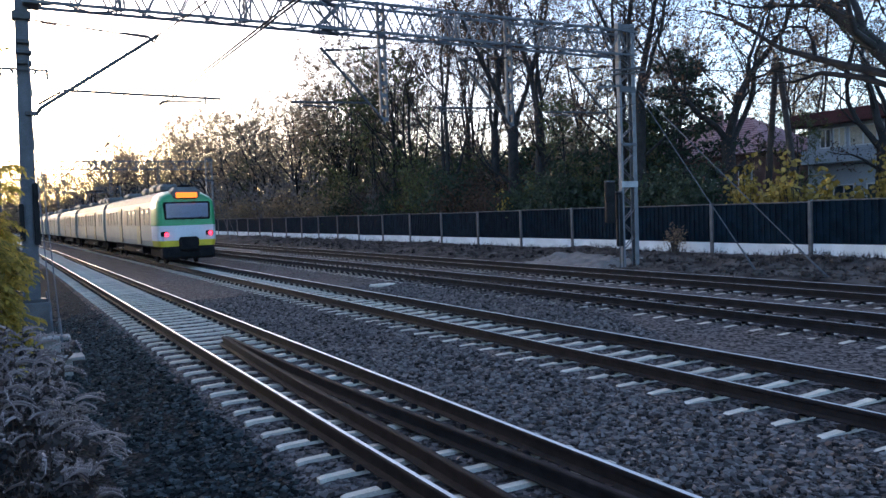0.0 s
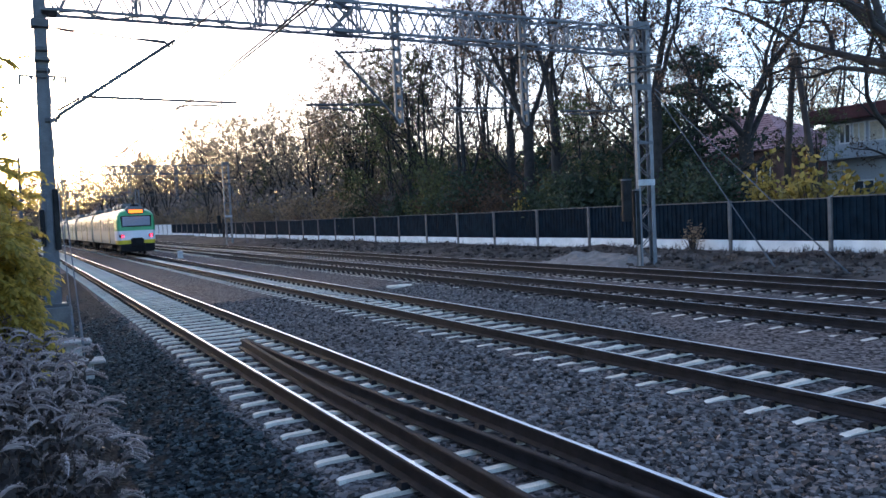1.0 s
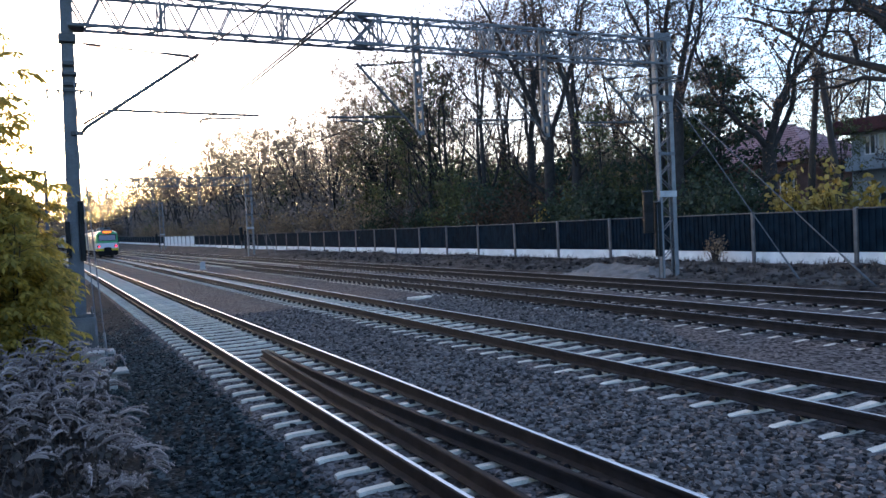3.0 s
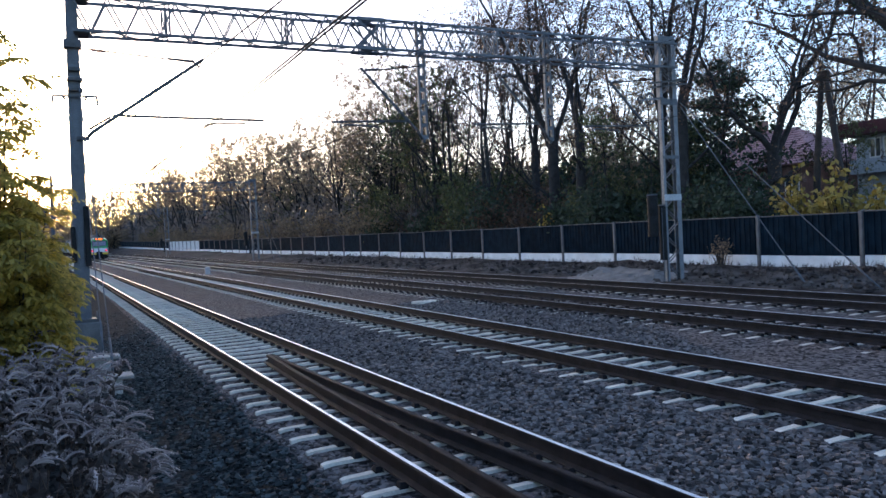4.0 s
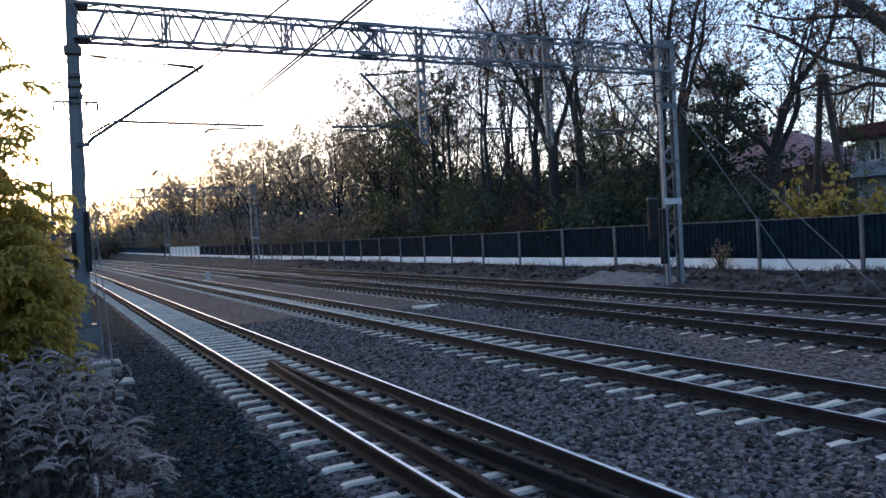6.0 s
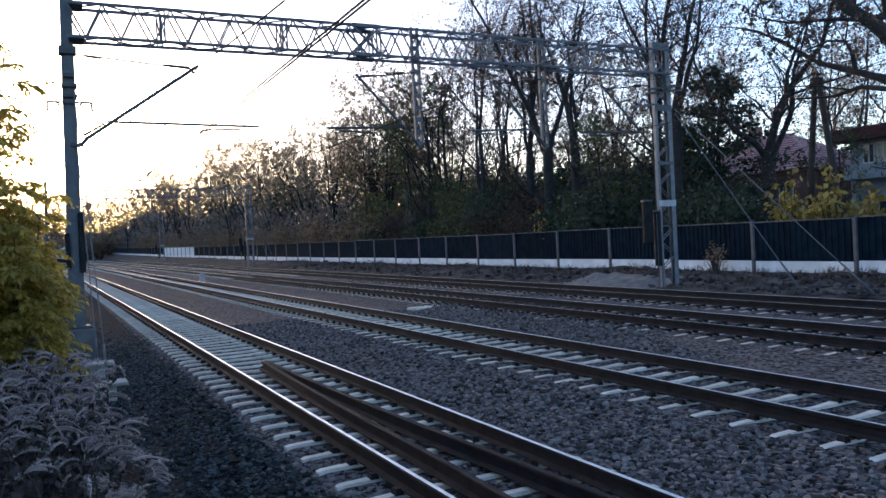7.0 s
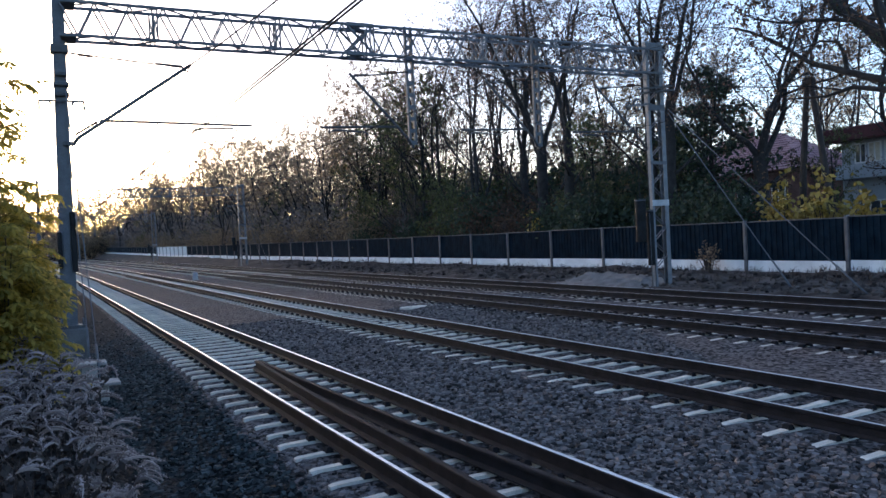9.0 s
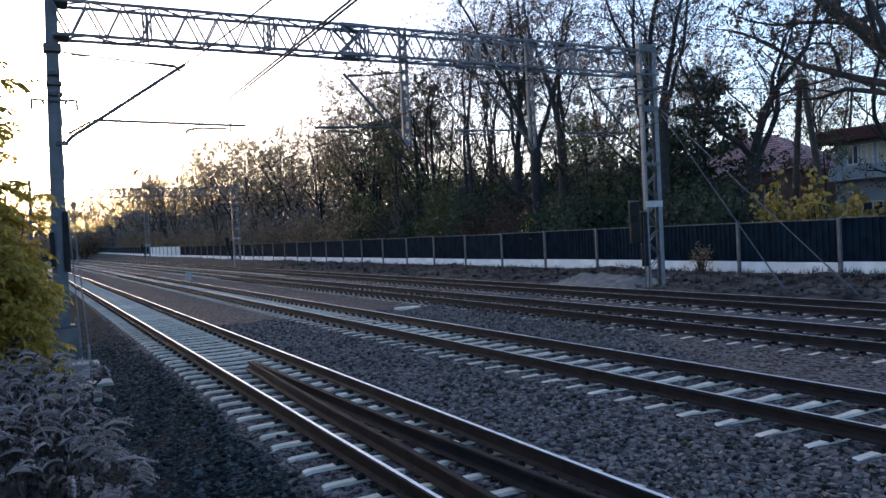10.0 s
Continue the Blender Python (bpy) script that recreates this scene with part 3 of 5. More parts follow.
def build_guys():
    # stays of the near post, down to two concrete anchors
    for n, (x, y, z) in enumerate(((0.84, 15.8, -0.24), (0.82, 18.8, -0.24))):
        st = thing("anchor_block", "low concrete anchor block with a flat pale cap", "anchor block", group="stay anchors", at=(x, y, ground_z(x, y)))
        h = z - ground_z(x, y)
        part("block", box((-0.16, -0.2, -0.25), (0.16, 0.2, h), 0.02), OLD_CONCRETE, st)
        cap = part("cap", box((-0.36, -0.28, h), (0.36, 0.28, h + 0.06), 0.012), OLD_CONCRETE, st, "flat weathered concrete cap")
        g = thing("stay_wire", "taut pale steel stay wire beside the post", "stay wire", group="stay wires")
        top = Vector((0.78, 21.4, 6.2 - n * 1.2))
        part("wire", tube([top, (x + 0.03, y, z + 0.06)], 0.014, 5), STEEL, g)
        low = Vector((x + 0.03, y, z + 0.06))
        part("turnbuckle", tube([low.lerp(top, 0.02), low.lerp(top, 0.1)], 0.024, 6), STEEL, g)
    for n, y in enumerate((16.3, 13.9)):
        g = thing("stay_wire", "pale steel stay wire from the lattice mast to the ground", "stay wire", group="stay wires")
        x = 20.2
        part("wire", tube([(20.4, 21.45, 6.2 + n * 0.15), (x, y, ground_z(x, y) - 0.03)], 0.018, 5), STEEL, g)
        low = Vector((x, y, ground_z(x, y)))
        part("rod", tube([low + Vector((0, -0.05, -0.05)), low.lerp(Vector((20.4, 21.45, 6.2)), 0.14)], 0.028, 6), STEEL, g)


    for n, back in enumerate((6.0, 8.5)):
        g = thing("stay_wire", "distant pale steel stay wire from the lattice mast", "stay wire", group="stay wires")
        top, low = along(GANTRY_S[1], 20.4, 6.2 + n * 0.15), along(GANTRY_S[1] - back, 20.4)
        low.z = ground_z(low.x, low.y) - 0.03
        part("wire", tube([top, low], 0.022, 5), STEEL, g)
        part("rod", tube([low, low.lerp(top, 0.14)], 0.03, 6), STEEL, g)


build_guys()


# ---- fence along the far side ----
FENCE_X, BAY = 23.5, 4.14


def panel_mesh():
    """A dark corrugated panel of upright strips."""
    bm = bmesh.new()
    n = 34
    for k in range(n):
        y = 0.06 + (BAY - 0.12) * k / n
        w = (BAY - 0.12) / n
        add_box(bm, (0.0 if k % 2 else 0.025, y + 0.008, 0.46), (0.05, y + w - 0.008, 1.86))
    me = bpy.data.meshes.new("panel")
    bm.to_mesh(me)
    bm.free()
    me.materials.append(FENCE)
    return me


def build_fence():
    fence = thing("fence", "long dark slatted fence with a white painted plinth", "fence", kind="structure")
    dark = panel_mesh()
    white = dark.copy()
    white.materials.clear()
    white.materials.append(PLINTH)
    post, plinth, cap = (bpy.data.meshes.new(q) for q in ("post", "plinth", "cap"))
    for me, bm, m in ((post, box((-0.075, -0.06, -0.35), (0.05, 0.06, 1.92), 0.012), FENCE_POST), (plinth, box((-0.01, 0.06, -0.3), (0.07, BAY - 0.06, 0.45), 0.01), PLINTH),
                      (cap, box((-0.015, 0.06, 1.86), (0.065, BAY - 0.06, 1.9), 0.006), FENCE_POST)):
        bm.to_mesh(me)
        bm.free()
        me.materials.append(m)
    for k in range(-3, 64):
        s = 16.72 + BAY * k
        m = Matrix.Translation(along(s, FENCE_X, 0.24 + bank_rise(s))) @ pose(0, 0, random.uniform(-0.02, 0.02), 0, 0, heading(s))
        slope = Matrix.Rotation(math.atan(5.4e-5 * max(s, 0)), 4, "X")
        pale = 29 <= k <= 36
        for name, me in (("post", post), ("plinth", plinth), ("panel", white if pale else dark), ("top_rail", cap)):
            ob = piece(name, me, None, fence)
            ob.matrix_basis = m @ (slope if name != "post" else Matrix())


build_fence()


# ---- trees ----
def sweep(verts, faces, pts, radii, sides):
    b = len(verts)
    prev = None
    for i, p in enumerate(pts):
        d = (pts[min(i + 1, len(pts) - 1)] - pts[max(i - 1, 0)]).normalized()
        a = d.orthogonal().normalized() if prev is None else (prev - d * prev.dot(d)).normalized()
        prev = a
        c = d.cross(a)
        for k in range(sides):
            w = 2 * math.pi * k / sides
            verts.append(p + (a * math.cos(w) + c * math.sin(w)) * radii[i])
    for i in range(len(pts) - 1):
        for k in range(sides):
            faces.append((b + i * sides + k, b + i * sides + (k + 1) % sides, b + (i + 1) * sides + (k + 1) % sides, b + (i + 1) * sides + k))


def add_leaf(verts, faces, p, size, rng, droop=0.0):
    a = Vector((rng.gauss(0, 1), rng.gauss(0, 1), rng.gauss(0, 1) - droop)).normalized()
    c = a.orthogonal().normalized()
    c.rotate(Matrix.Rotation(rng.uniform(0, 6.28), 3, a))
    b = len(verts)
    verts += [p, p + a * size * 0.5 + c * size * 0.32, p + a * size, p + a * size * 0.5 - c * size * 0.32]
    faces.append((b, b + 1, b + 2, b + 3))


def grow(seed, height, counts=(10, 6, 5, 3), first=0.3, leaves=3, leaf=0.11, crooked=0.18, up=0.25, spread=0.95, trunk_pts=()):
    """Wood (trunk and limbs), twigs and leaves of one broad-leaved tree."""
    rng = random.Random(seed)
    wood, twig, leafs = ([], []), ([], []), ([], [])
    levels = len(counts)

    def limb(p, d, length, r, level, start, path=None):
        n = len(path) - 1 if path else (7, 5, 4, 3, 1)[level]
        pts, radii = [p.copy()], [r]
        d = d.copy()
        for i in range(n):
            d = d + Vector((rng.gauss(0, 1), rng.gauss(0, 1), rng.gauss(0, 0.6))) * crooked * (0.5 if level == 0 else 1.0 + 0.25 * level)
            if level:
                d.z += up * 0.35
            d.normalize()
            pts.append(Vector(path[i + 1]) if path else pts[-1] + d * (length / n))
            f = (i + 1) / n
            radii.append(max(0.005, r * (1 - (0.72 if level == 0 else 0.8) * f)))
        sweep(*(wood if level < 3 else twig), pts, radii, (9, 6, 4, 3, 3)[level])
        if level < levels:
            m = counts[level]
            for k in range(m):
                f = start + (1 - start) * (k + rng.random()) / m
                i = min(int(f * n), n - 1)
                q = pts[i].lerp(pts[i + 1], f * n - i)
                rr = radii[i] + (radii[i + 1] - radii[i]) * (f * n - i)
                ax = (pts[i + 1] - pts[i]).normalized()
                side = ax.orthogonal().normalized()
                side.rotate(Matrix.Rotation(k * 2.4 + rng.uniform(-0.7, 0.7), 3, ax))
                ang = rng.uniform(0.55, 1.0) * spread * (1.15 - 0.45 * f if level == 0 else 1)
                nd = ax * math.cos(ang) + side * math.sin(ang)
                ln = length * rng.uniform(0.42, 0.62) * ((1.1 - 0.55 * f) if level == 0 else (1.0 - 0.3 * f))
                limb(q, nd, ln, rr * rng.uniform(0.38, 0.6), level + 1, 0.25)
        if level >= levels - 1:
            for k in range(leaves):
                i = rng.randrange(n)
                add_leaf(*leafs, pts[i].lerp(pts[i + 1], rng.random()), leaf * rng.uniform(0.6, 1.3), rng, 0.5)

    for path, r, level in trunk_pts:
        limb(Vector(path[0]), Vector((0, 0, 1)), height, r, level, first, path)
    return wood, twig, leafs


def grow_crown(seed, height, r0, fork=0.35, leaders=3, tilt=0.42, counts=(9, 7, 6), leaves=5, leaf=0.12, crooked=0.15, low=2, trunk_lean=(0.0, 0.0)):
    """Wood, twigs and leaves of a tree whose trunk parts into leaders that carry a broad, fine crown."""
    rng = random.Random(seed)
    wood, twig, leafs = ([], []), ([], []), ([], [])

    def limb(p, d, length, r, level):
        n = (8, 5, 4, 2)[level]
        pts, radii = [p.copy()], [r]
        d = d.copy()
        for i in range(n):
            d = d + Vector((rng.gauss(0, 1), rng.gauss(0, 1), rng.gauss(0, 0.7))) * crooked * (0.75, 1.2, 1.5, 1.3)[level]
            d.z += (0.08, 0.1, 0.05, 0.0)[level]
            d.normalize()
            pts.append(pts[-1] + d * (length / n))
            radii.append(max(0.006, r * (1 - 0.86 * (i + 1) / n)))
        sweep(*(wood if level < 2 else twig), pts, radii, (8, 5, 3, 3)[level])
        if level < 3:
            m = counts[level]
            begin = (0.12, 0.22, 0.15)[level]
            for k in range(m):
                f = begin + (1 - begin) * (k + rng.random()) / m
                i = min(int(f * n), n - 1)
                u = f * n - i
                q = pts[i].lerp(pts[i + 1], u)
                ax = (pts[i + 1] - pts[i]).normalized()
                side = ax.orthogonal().normalized()
                side.rotate(Matrix.Rotation(k * 2.4 + rng.uniform(-0.8, 0.8), 3, ax))
                ang = rng.uniform(0.55, 1.05)
                nd = ax * math.cos(ang) + side * math.sin(ang)
                ln = length * rng.uniform(0.4, 0.62) * (1.05 - 0.5 * f)
                limb(q, nd, ln, (radii[i] + (radii[i + 1] - radii[i]) * u) * rng.uniform(0.33, 0.52), level + 1)
        else:
            for k in range(leaves):
                i = rng.randrange(n)
                c = pts[i].lerp(pts[i + 1], rng.random()) + Vector((rng.gauss(0, 0.08), rng.gauss(0, 0.08), rng.gauss(0, 0.08)))
                add_leaf(*leafs, c, leaf * rng.uniform(0.6, 1.35), rng, 0.5)

    top = height * fork
    stem = [Vector((trunk_lean[0] * u * top + rng.gauss(0, 0.05), trunk_lean[1] * u * top + rng.gauss(0, 0.05), -0.3 + (top + 0.3) * u)) for u in (0, 0.06, 0.3, 0.55, 0.8, 1.0)]
    sweep(*wood, stem, [r0 * 1.45, r0 * 1.1, r0, r0 * 0.93, r0 * 0.88, r0 * 0.85], 10)
    turn = rng.uniform(0, 6.28)
    for k in range(leaders):
        w = turn + 6.28 * k / leaders + rng.uniform(-0.4, 0.4)
        lean = tilt * (rng.uniform(0.15, 0.4) if k == 0 else rng.uniform(0.75, 1.2))
        start = stem[-1] if k == 0 else stem[-2].lerp(stem[-1], rng.uniform(0.3, 1.0))
        d = Vector((math.cos(w) * math.sin(lean), math.sin(w) * math.sin(lean), math.cos(lean)))
        limb(start, d, (height - top) * rng.uniform(0.85, 1.05), r0 * (0.62 if k == 0 else rng.uniform(0.42, 0.54)), 0)
    for k in range(low):
        w = turn + 1.7 + 2.6 * k
        q = stem[2].lerp(stem[4], rng.random())
        limb(q, Vector((math.cos(w), math.sin(w), 0.5)).normalized(), height * rng.uniform(0.2, 0.3), r0 * 0.28, 1)
    return wood, twig, leafs


def tree(name, label, at, grown, leaf_material, turn=0.0, size=1.0, group="trees behind the fence"):
    t = thing(name, label, "tree", group)
    wood, twig, leafs = grown
    raw("trunk", *wood, BARK, t)
    for p in t.children[0].data.polygons:
        p.use_smooth = True
    b = len(twig[0])
    crown = raw("crown", twig[0] + leafs[0], twig[1] + [tuple(i + b for i in f) for f in leafs[1]], BARK, t, "fine bare twigs with scattered leaves")
    crown.data.materials.append(leaf_material)
    nt = len(twig[1])
    idx = np.zeros(len(crown.data.polygons), dtype=np.int32)
    idx[nt:] = 1
    crown.data.polygons.foreach_set("material_index", idx)
    t.matrix_basis = Matrix.Translation(at) @ pose(0, 0, 0, 0, 0, turn) @ Matrix.Scale(size, 4)
    return t


def stand(x, y, drop=0.1):
    return Vector((x, y, ground_z(x, y) - drop))


def place(proto, x, y, turn, size):
    c = copy_thing(proto, Matrix.Translation(stand(x, y)) @ pose(0, 0, 0, 0, 0, turn))
    c.scale = (size, size, size)
    return c


def build_trees():
    rng = random.Random(11)
    oak = tree("oak_tree", "tall bare-branched tree with a few russet leaves", stand(27.2, 39.4), grow_crown(1, 19.5, 0.36, fork=0.36, leaders=4, tilt=0.45, counts=(8, 7, 6), leaves=7, leaf=0.115), LEAF_RUST)
    twin = tree("maple_tree", "tall forked tree with rust-brown autumn leaves", stand(27.4, 47.8), grow_crown(2, 19.0, 0.3, fork=0.14, leaders=3, tilt=0.26, counts=(10, 7, 7), leaves=6), LEAF_RUST, turn=40)
    slim = tree("beech_tree", "slender upright tree with a fine bare crown", stand(28.2, 31.0), grow_crown(3, 18.5, 0.3, fork=0.4, leaders=3, tilt=0.32, counts=(9, 7, 6), leaves=5, leaf=0.11), LEAF_RUST)
    old = tree("oak_tree", "dark crooked oak with sparse brown leaves", stand(30.2, 25.9), grow_crown(4, 13.5, 0.36, fork=0.36, leaders=4, tilt=0.62, counts=(8, 6, 6), leaves=3, crooked=0.27, low=3), LEAF_RUST, turn=20)
    leafy = tree("hornbeam_tree", "bushy tree still holding dull green leaves", stand(27.0, 55.5), grow(5, 12, first=0.12, counts=(11, 5, 5, 3), leaves=6, leaf=0.18, trunk_pts=(([(0, 0, -0.3), (0.1, 0, 2), (0, 0.15, 5), (0.1, 0, 8.5), (0, 0, 11.5)], 0.22, 0),)), LEAF_GREEN)
    protos = [oak, twin, slim, old]
    lite = dict(counts=(7, 6, 5), leaves=7, leaf=0.19)
    far = [tree("oak_tree", "distant broad tree with brown autumn leaves", stand(30.5, 61.0), grow_crown(61, 17.5, 0.3, fork=0.25, leaders=4, tilt=0.5, **lite), LEAF_TAN_HAZY, turn=15, size=0.9),
           tree("maple_tree", "distant forked tree with brown autumn leaves", stand(27.0, 66.0), grow_crown(62, 17.5, 0.28, fork=0.18, leaders=4, tilt=0.36, **lite), LEAF_TAN_HAZY, size=0.85),
           tree("beech_tree", "distant upright tree with thin brown crown", stand(33.0, 68.0), grow_crown(63, 18, 0.26, fork=0.3, leaders=3, tilt=0.36, **lite), LEAF_TAN_HAZY, size=0.85)]
    near = ((27.0, 36.4, 2, 0.98, 200), (26.9, 28.2, 2, 0.98, 120), (28.6, 43.5, 2, 0.98, 10), (31.5, 51.0, 1, 0.92, 150), 
            (36.0, 35.0, 2, 0.7, 20), (37.0, 22.5, 3, 0.95, 140), (27.5, 53.2, 1, 0.88, 90))
    for x, y, k, size, turn in near:
        place(protos[k], x, y, turn, size)
    for x, y, k, size in ((37.0, 45.0, 0, 0.85), (40.0, 50.0, 2, 0.85), (38.5, 39.5, 1, 0.7), (42.0, 56.0, 0, 0.9), (34.5, 54.5, 1, 0.85)):
        place(far[k], x, y, 67.0 * k + x, size)
    y = 63.0
    while y < 260:
        for row, x0 in enumerate((26.8, 33.5)):
            xx, yy = x0 + rng.uniform(-1.3, 1.6) - 0.5 * BEND * y * y, y + rng.uniform(-1.8, 1.8)
            place(far[rng.randrange(3)], xx, yy, rng.uniform(0, 360), rng.uniform(0.85, 1.02) * float(np.interp(y, (60, 85, 110, 260), (0.86, 0.86, 1.0, 1.1))))
        if rng.random() < 0.22:
            place(leafy, 26.3 + rng.uniform(-0.5, 2) - 0.5 * BEND * y * y, y + 2, rng.uniform(0, 360), rng.uniform(0.5, 0.8))
        y += 5.8 + 0.045 * (y - 60)
    # trees that close the view at the end of the line and beyond the near side
    for k in range(22):
        place(far[k % 2], -60 + 3.8 * k + rng.uniform(-1, 1), 268 + 14 * (k % 2) + rng.uniform(-4, 4), rng.uniform(0, 360), rng.uniform(0.98, 1.15))
    for k in range(11):
        place(far[k % 3], -3 + 3.4 * k + rng.uniform(-1, 1), 312 + 16 * (k % 2), rng.uniform(0, 360), rng.uniform(1.05, 1.25))
    for x, y in ((53, 38), (57, 31), (56, 24), (60, 45), (54, 52), (47, 56)):
        place(far[(x + y) % 3], x, y, rng.uniform(0, 360), rng.uniform(0.8, 0.95))
    # unseen trees added beside and behind the camera to block sun and skylight
    for k in range(6):
        place(far[k % 3], -9.5 - rng.uniform(0, 6), -50 + 18 * k + rng.uniform(-2, 2), rng.uniform(0, 360), rng.uniform(0.6, 0.8))
    for k in range(5):
        place(leafy, -9.5 - 1.6 * k + rng.uniform(-1.5, 1.5), 62 + 14 * k, rng.uniform(0, 360), rng.uniform(0.8, 1.0))
    for k in range(6):
        place(far[k % 3], -6 - 0.4 * rng.uniform(0, 9) - 1.0 * k, 45 + 20 * k + rng.uniform(-4, 4), rng.uniform(0, 360), rng.uniform(0.5, 0.7))
    for x, y, size in ((26.4, 58.0, 0.8), (26.8, 34.0, 0.55), (27.5, 64.0, 0.62), (33.5, 24.6, 0.42), (29.0, 30.2, 0.45)):
        place(leafy, x, y, rng.uniform(0, 360), size)
    return protos


build_trees()


def pine(at, height):
    """An evergreen with flat tiers of dark foliage."""
    rng = random.Random(21)
    t = thing("pine_tree", "dark evergreen pine with layered flat foliage", "tree", "trees behind the fence", at=at)
    wood, leafs = ([], []), ([], [])
    pts = [Vector((0.1 * math.sin(k), 0.1 * math.cos(k * 1.3), -0.3 + height * k / 8)) for k in range(9)]
    sweep(*wood, pts, [0.2 * (1 - k / 9.5) for k in range(9)], 8)
    for k in range(26):
        f = 0.38 + 0.6 * k / 26
        a = k * 2.4
        reach = (1.02 - f) * 4.2 + 0.7
        p0 = Vector((0, 0, height * f))
        p1 = p0 + Vector((math.cos(a) * reach, math.sin(a) * reach, rng.uniform(0.0, 0.7)))
        sweep(*wood, [p0, p0.lerp(p1, 0.5) + Vector((0, 0, 0.1)), p1], [0.05, 0.035, 0.012], 4)
        for q in range(150):
            u = rng.uniform(0.25, 1.08)
            c = p0.lerp(p1, u) + Vector((rng.gauss(0, 0.32), rng.gauss(0, 0.32), rng.gauss(0.05, 0.12)))
            add_leaf(*leafs, c, rng.uniform(0.14, 0.32), rng)
    raw("trunk", *wood, BARK, t)
    raw("crown", *leafs, NEEDLE, t)


pine(stand(30.5, 29.0), 9.4)
pine(stand(31.5, 32.8), 7.0)


def shrub_parts(seed, w, h, n_stem, n_leaf, leaf):
    """Many thin stems from one root, thick with leaves towards the outside."""
    rng = random.Random(seed)
    wood, leafs = ([], []), ([], [])
    for k in range(n_stem):
        a, r = rng.uniform(0, 6.28), rng.uniform(0.1, 1.0) ** 0.6
        tip = Vector((math.cos(a) * r * w, math.sin(a) * r * w, h * rng.uniform(0.55, 1.0) * (1.15 - 0.5 * r)))
        pts = [Vector((tip.x * 0.12, tip.y * 0.12, -0.1)), Vector((tip.x * 0.45, tip.y * 0.45, tip.z * 0.55)), tip]
        pts.insert(2, pts[1].lerp(tip, 0.5) + Vector((rng.gauss(0, 0.1), rng.gauss(0, 0.1), 0.1)))
        sweep(*wood, pts, [0.025, 0.018, 0.011, 0.004], 4)
        for q in range(n_leaf):
            u = rng.random() ** 0.6
            i = min(int(u * 3), 2)
            c = pts[i].lerp(pts[i + 1], u * 3 - i) + Vector((rng.gauss(0, 1), rng.gauss(0, 1), rng.gauss(0, 1))) * 0.16 * (w ** 0.5)
            c.z = max(c.z, 0.05)
            add_leaf(*leafs, c, leaf * rng.uniform(0.6, 1.3), rng, 0.6)
    return wood, leafs


def shrub(label, at, seed, w, h, n_stem, n_leaf, leaf, material, group="shrubs behind the fence", turn=0):
    t = thing("shrub", label, "shrub", group, at=at, turn=turn)
    wood, leafs = shrub_parts(seed, w, h, n_stem, n_leaf, leaf)
    raw("woody_base", *wood, BARK, t)
    raw("foliage", *leafs, material, t)
    return t


# grey-brown brush, raised in colour to imitate haze in the far wood
WOOD_MASS = leaf_mat("hazy_woodland_brush", (0.1, 0.084, 0.078), (0.27, 0.22, 0.195))


def build_far_wood():
    """Brush, twigs and saplings that fill the wood between the far trunks."""
    rng = random.Random(52)
    v, f = [], []
    for k in range(64000):
        y = 57 + 270 * rng.random() ** 1.25
        deep = rng.random() ** 1.4
        x = 26.0 + 22 * deep - 0.5 * BEND * y * y
        full = (9.5 + 3.5 * min(1, (y - 57) / 60)) * (0.72 + 0.5 * noise.noise((x * 0.16, y * 0.11, 0.5))) * (0.6 + 0.4 * min(1, deep * 4))
        z = full * rng.random() ** 0.85
        p = Vector((x, y, ground_z(x, y) + z))
        size = rng.uniform(0.3, 0.55) * (0.75 + y / 220)
        if k % 5 == 0:
            tip = p + Vector((rng.gauss(0, 0.35), rng.gauss(0, 0.35), rng.uniform(0.8, 2.2)))
            sweep(v, f, [p, tip], [0.03, 0.012], 3)
        else:
            add_leaf(v, f, p, size, rng, -0.4)
    tagged(raw("far_woodland", v, f, WOOD_MASS), "dense brown autumn brushwood between the far trunks", "woodland", kind="stuff")


build_far_wood()


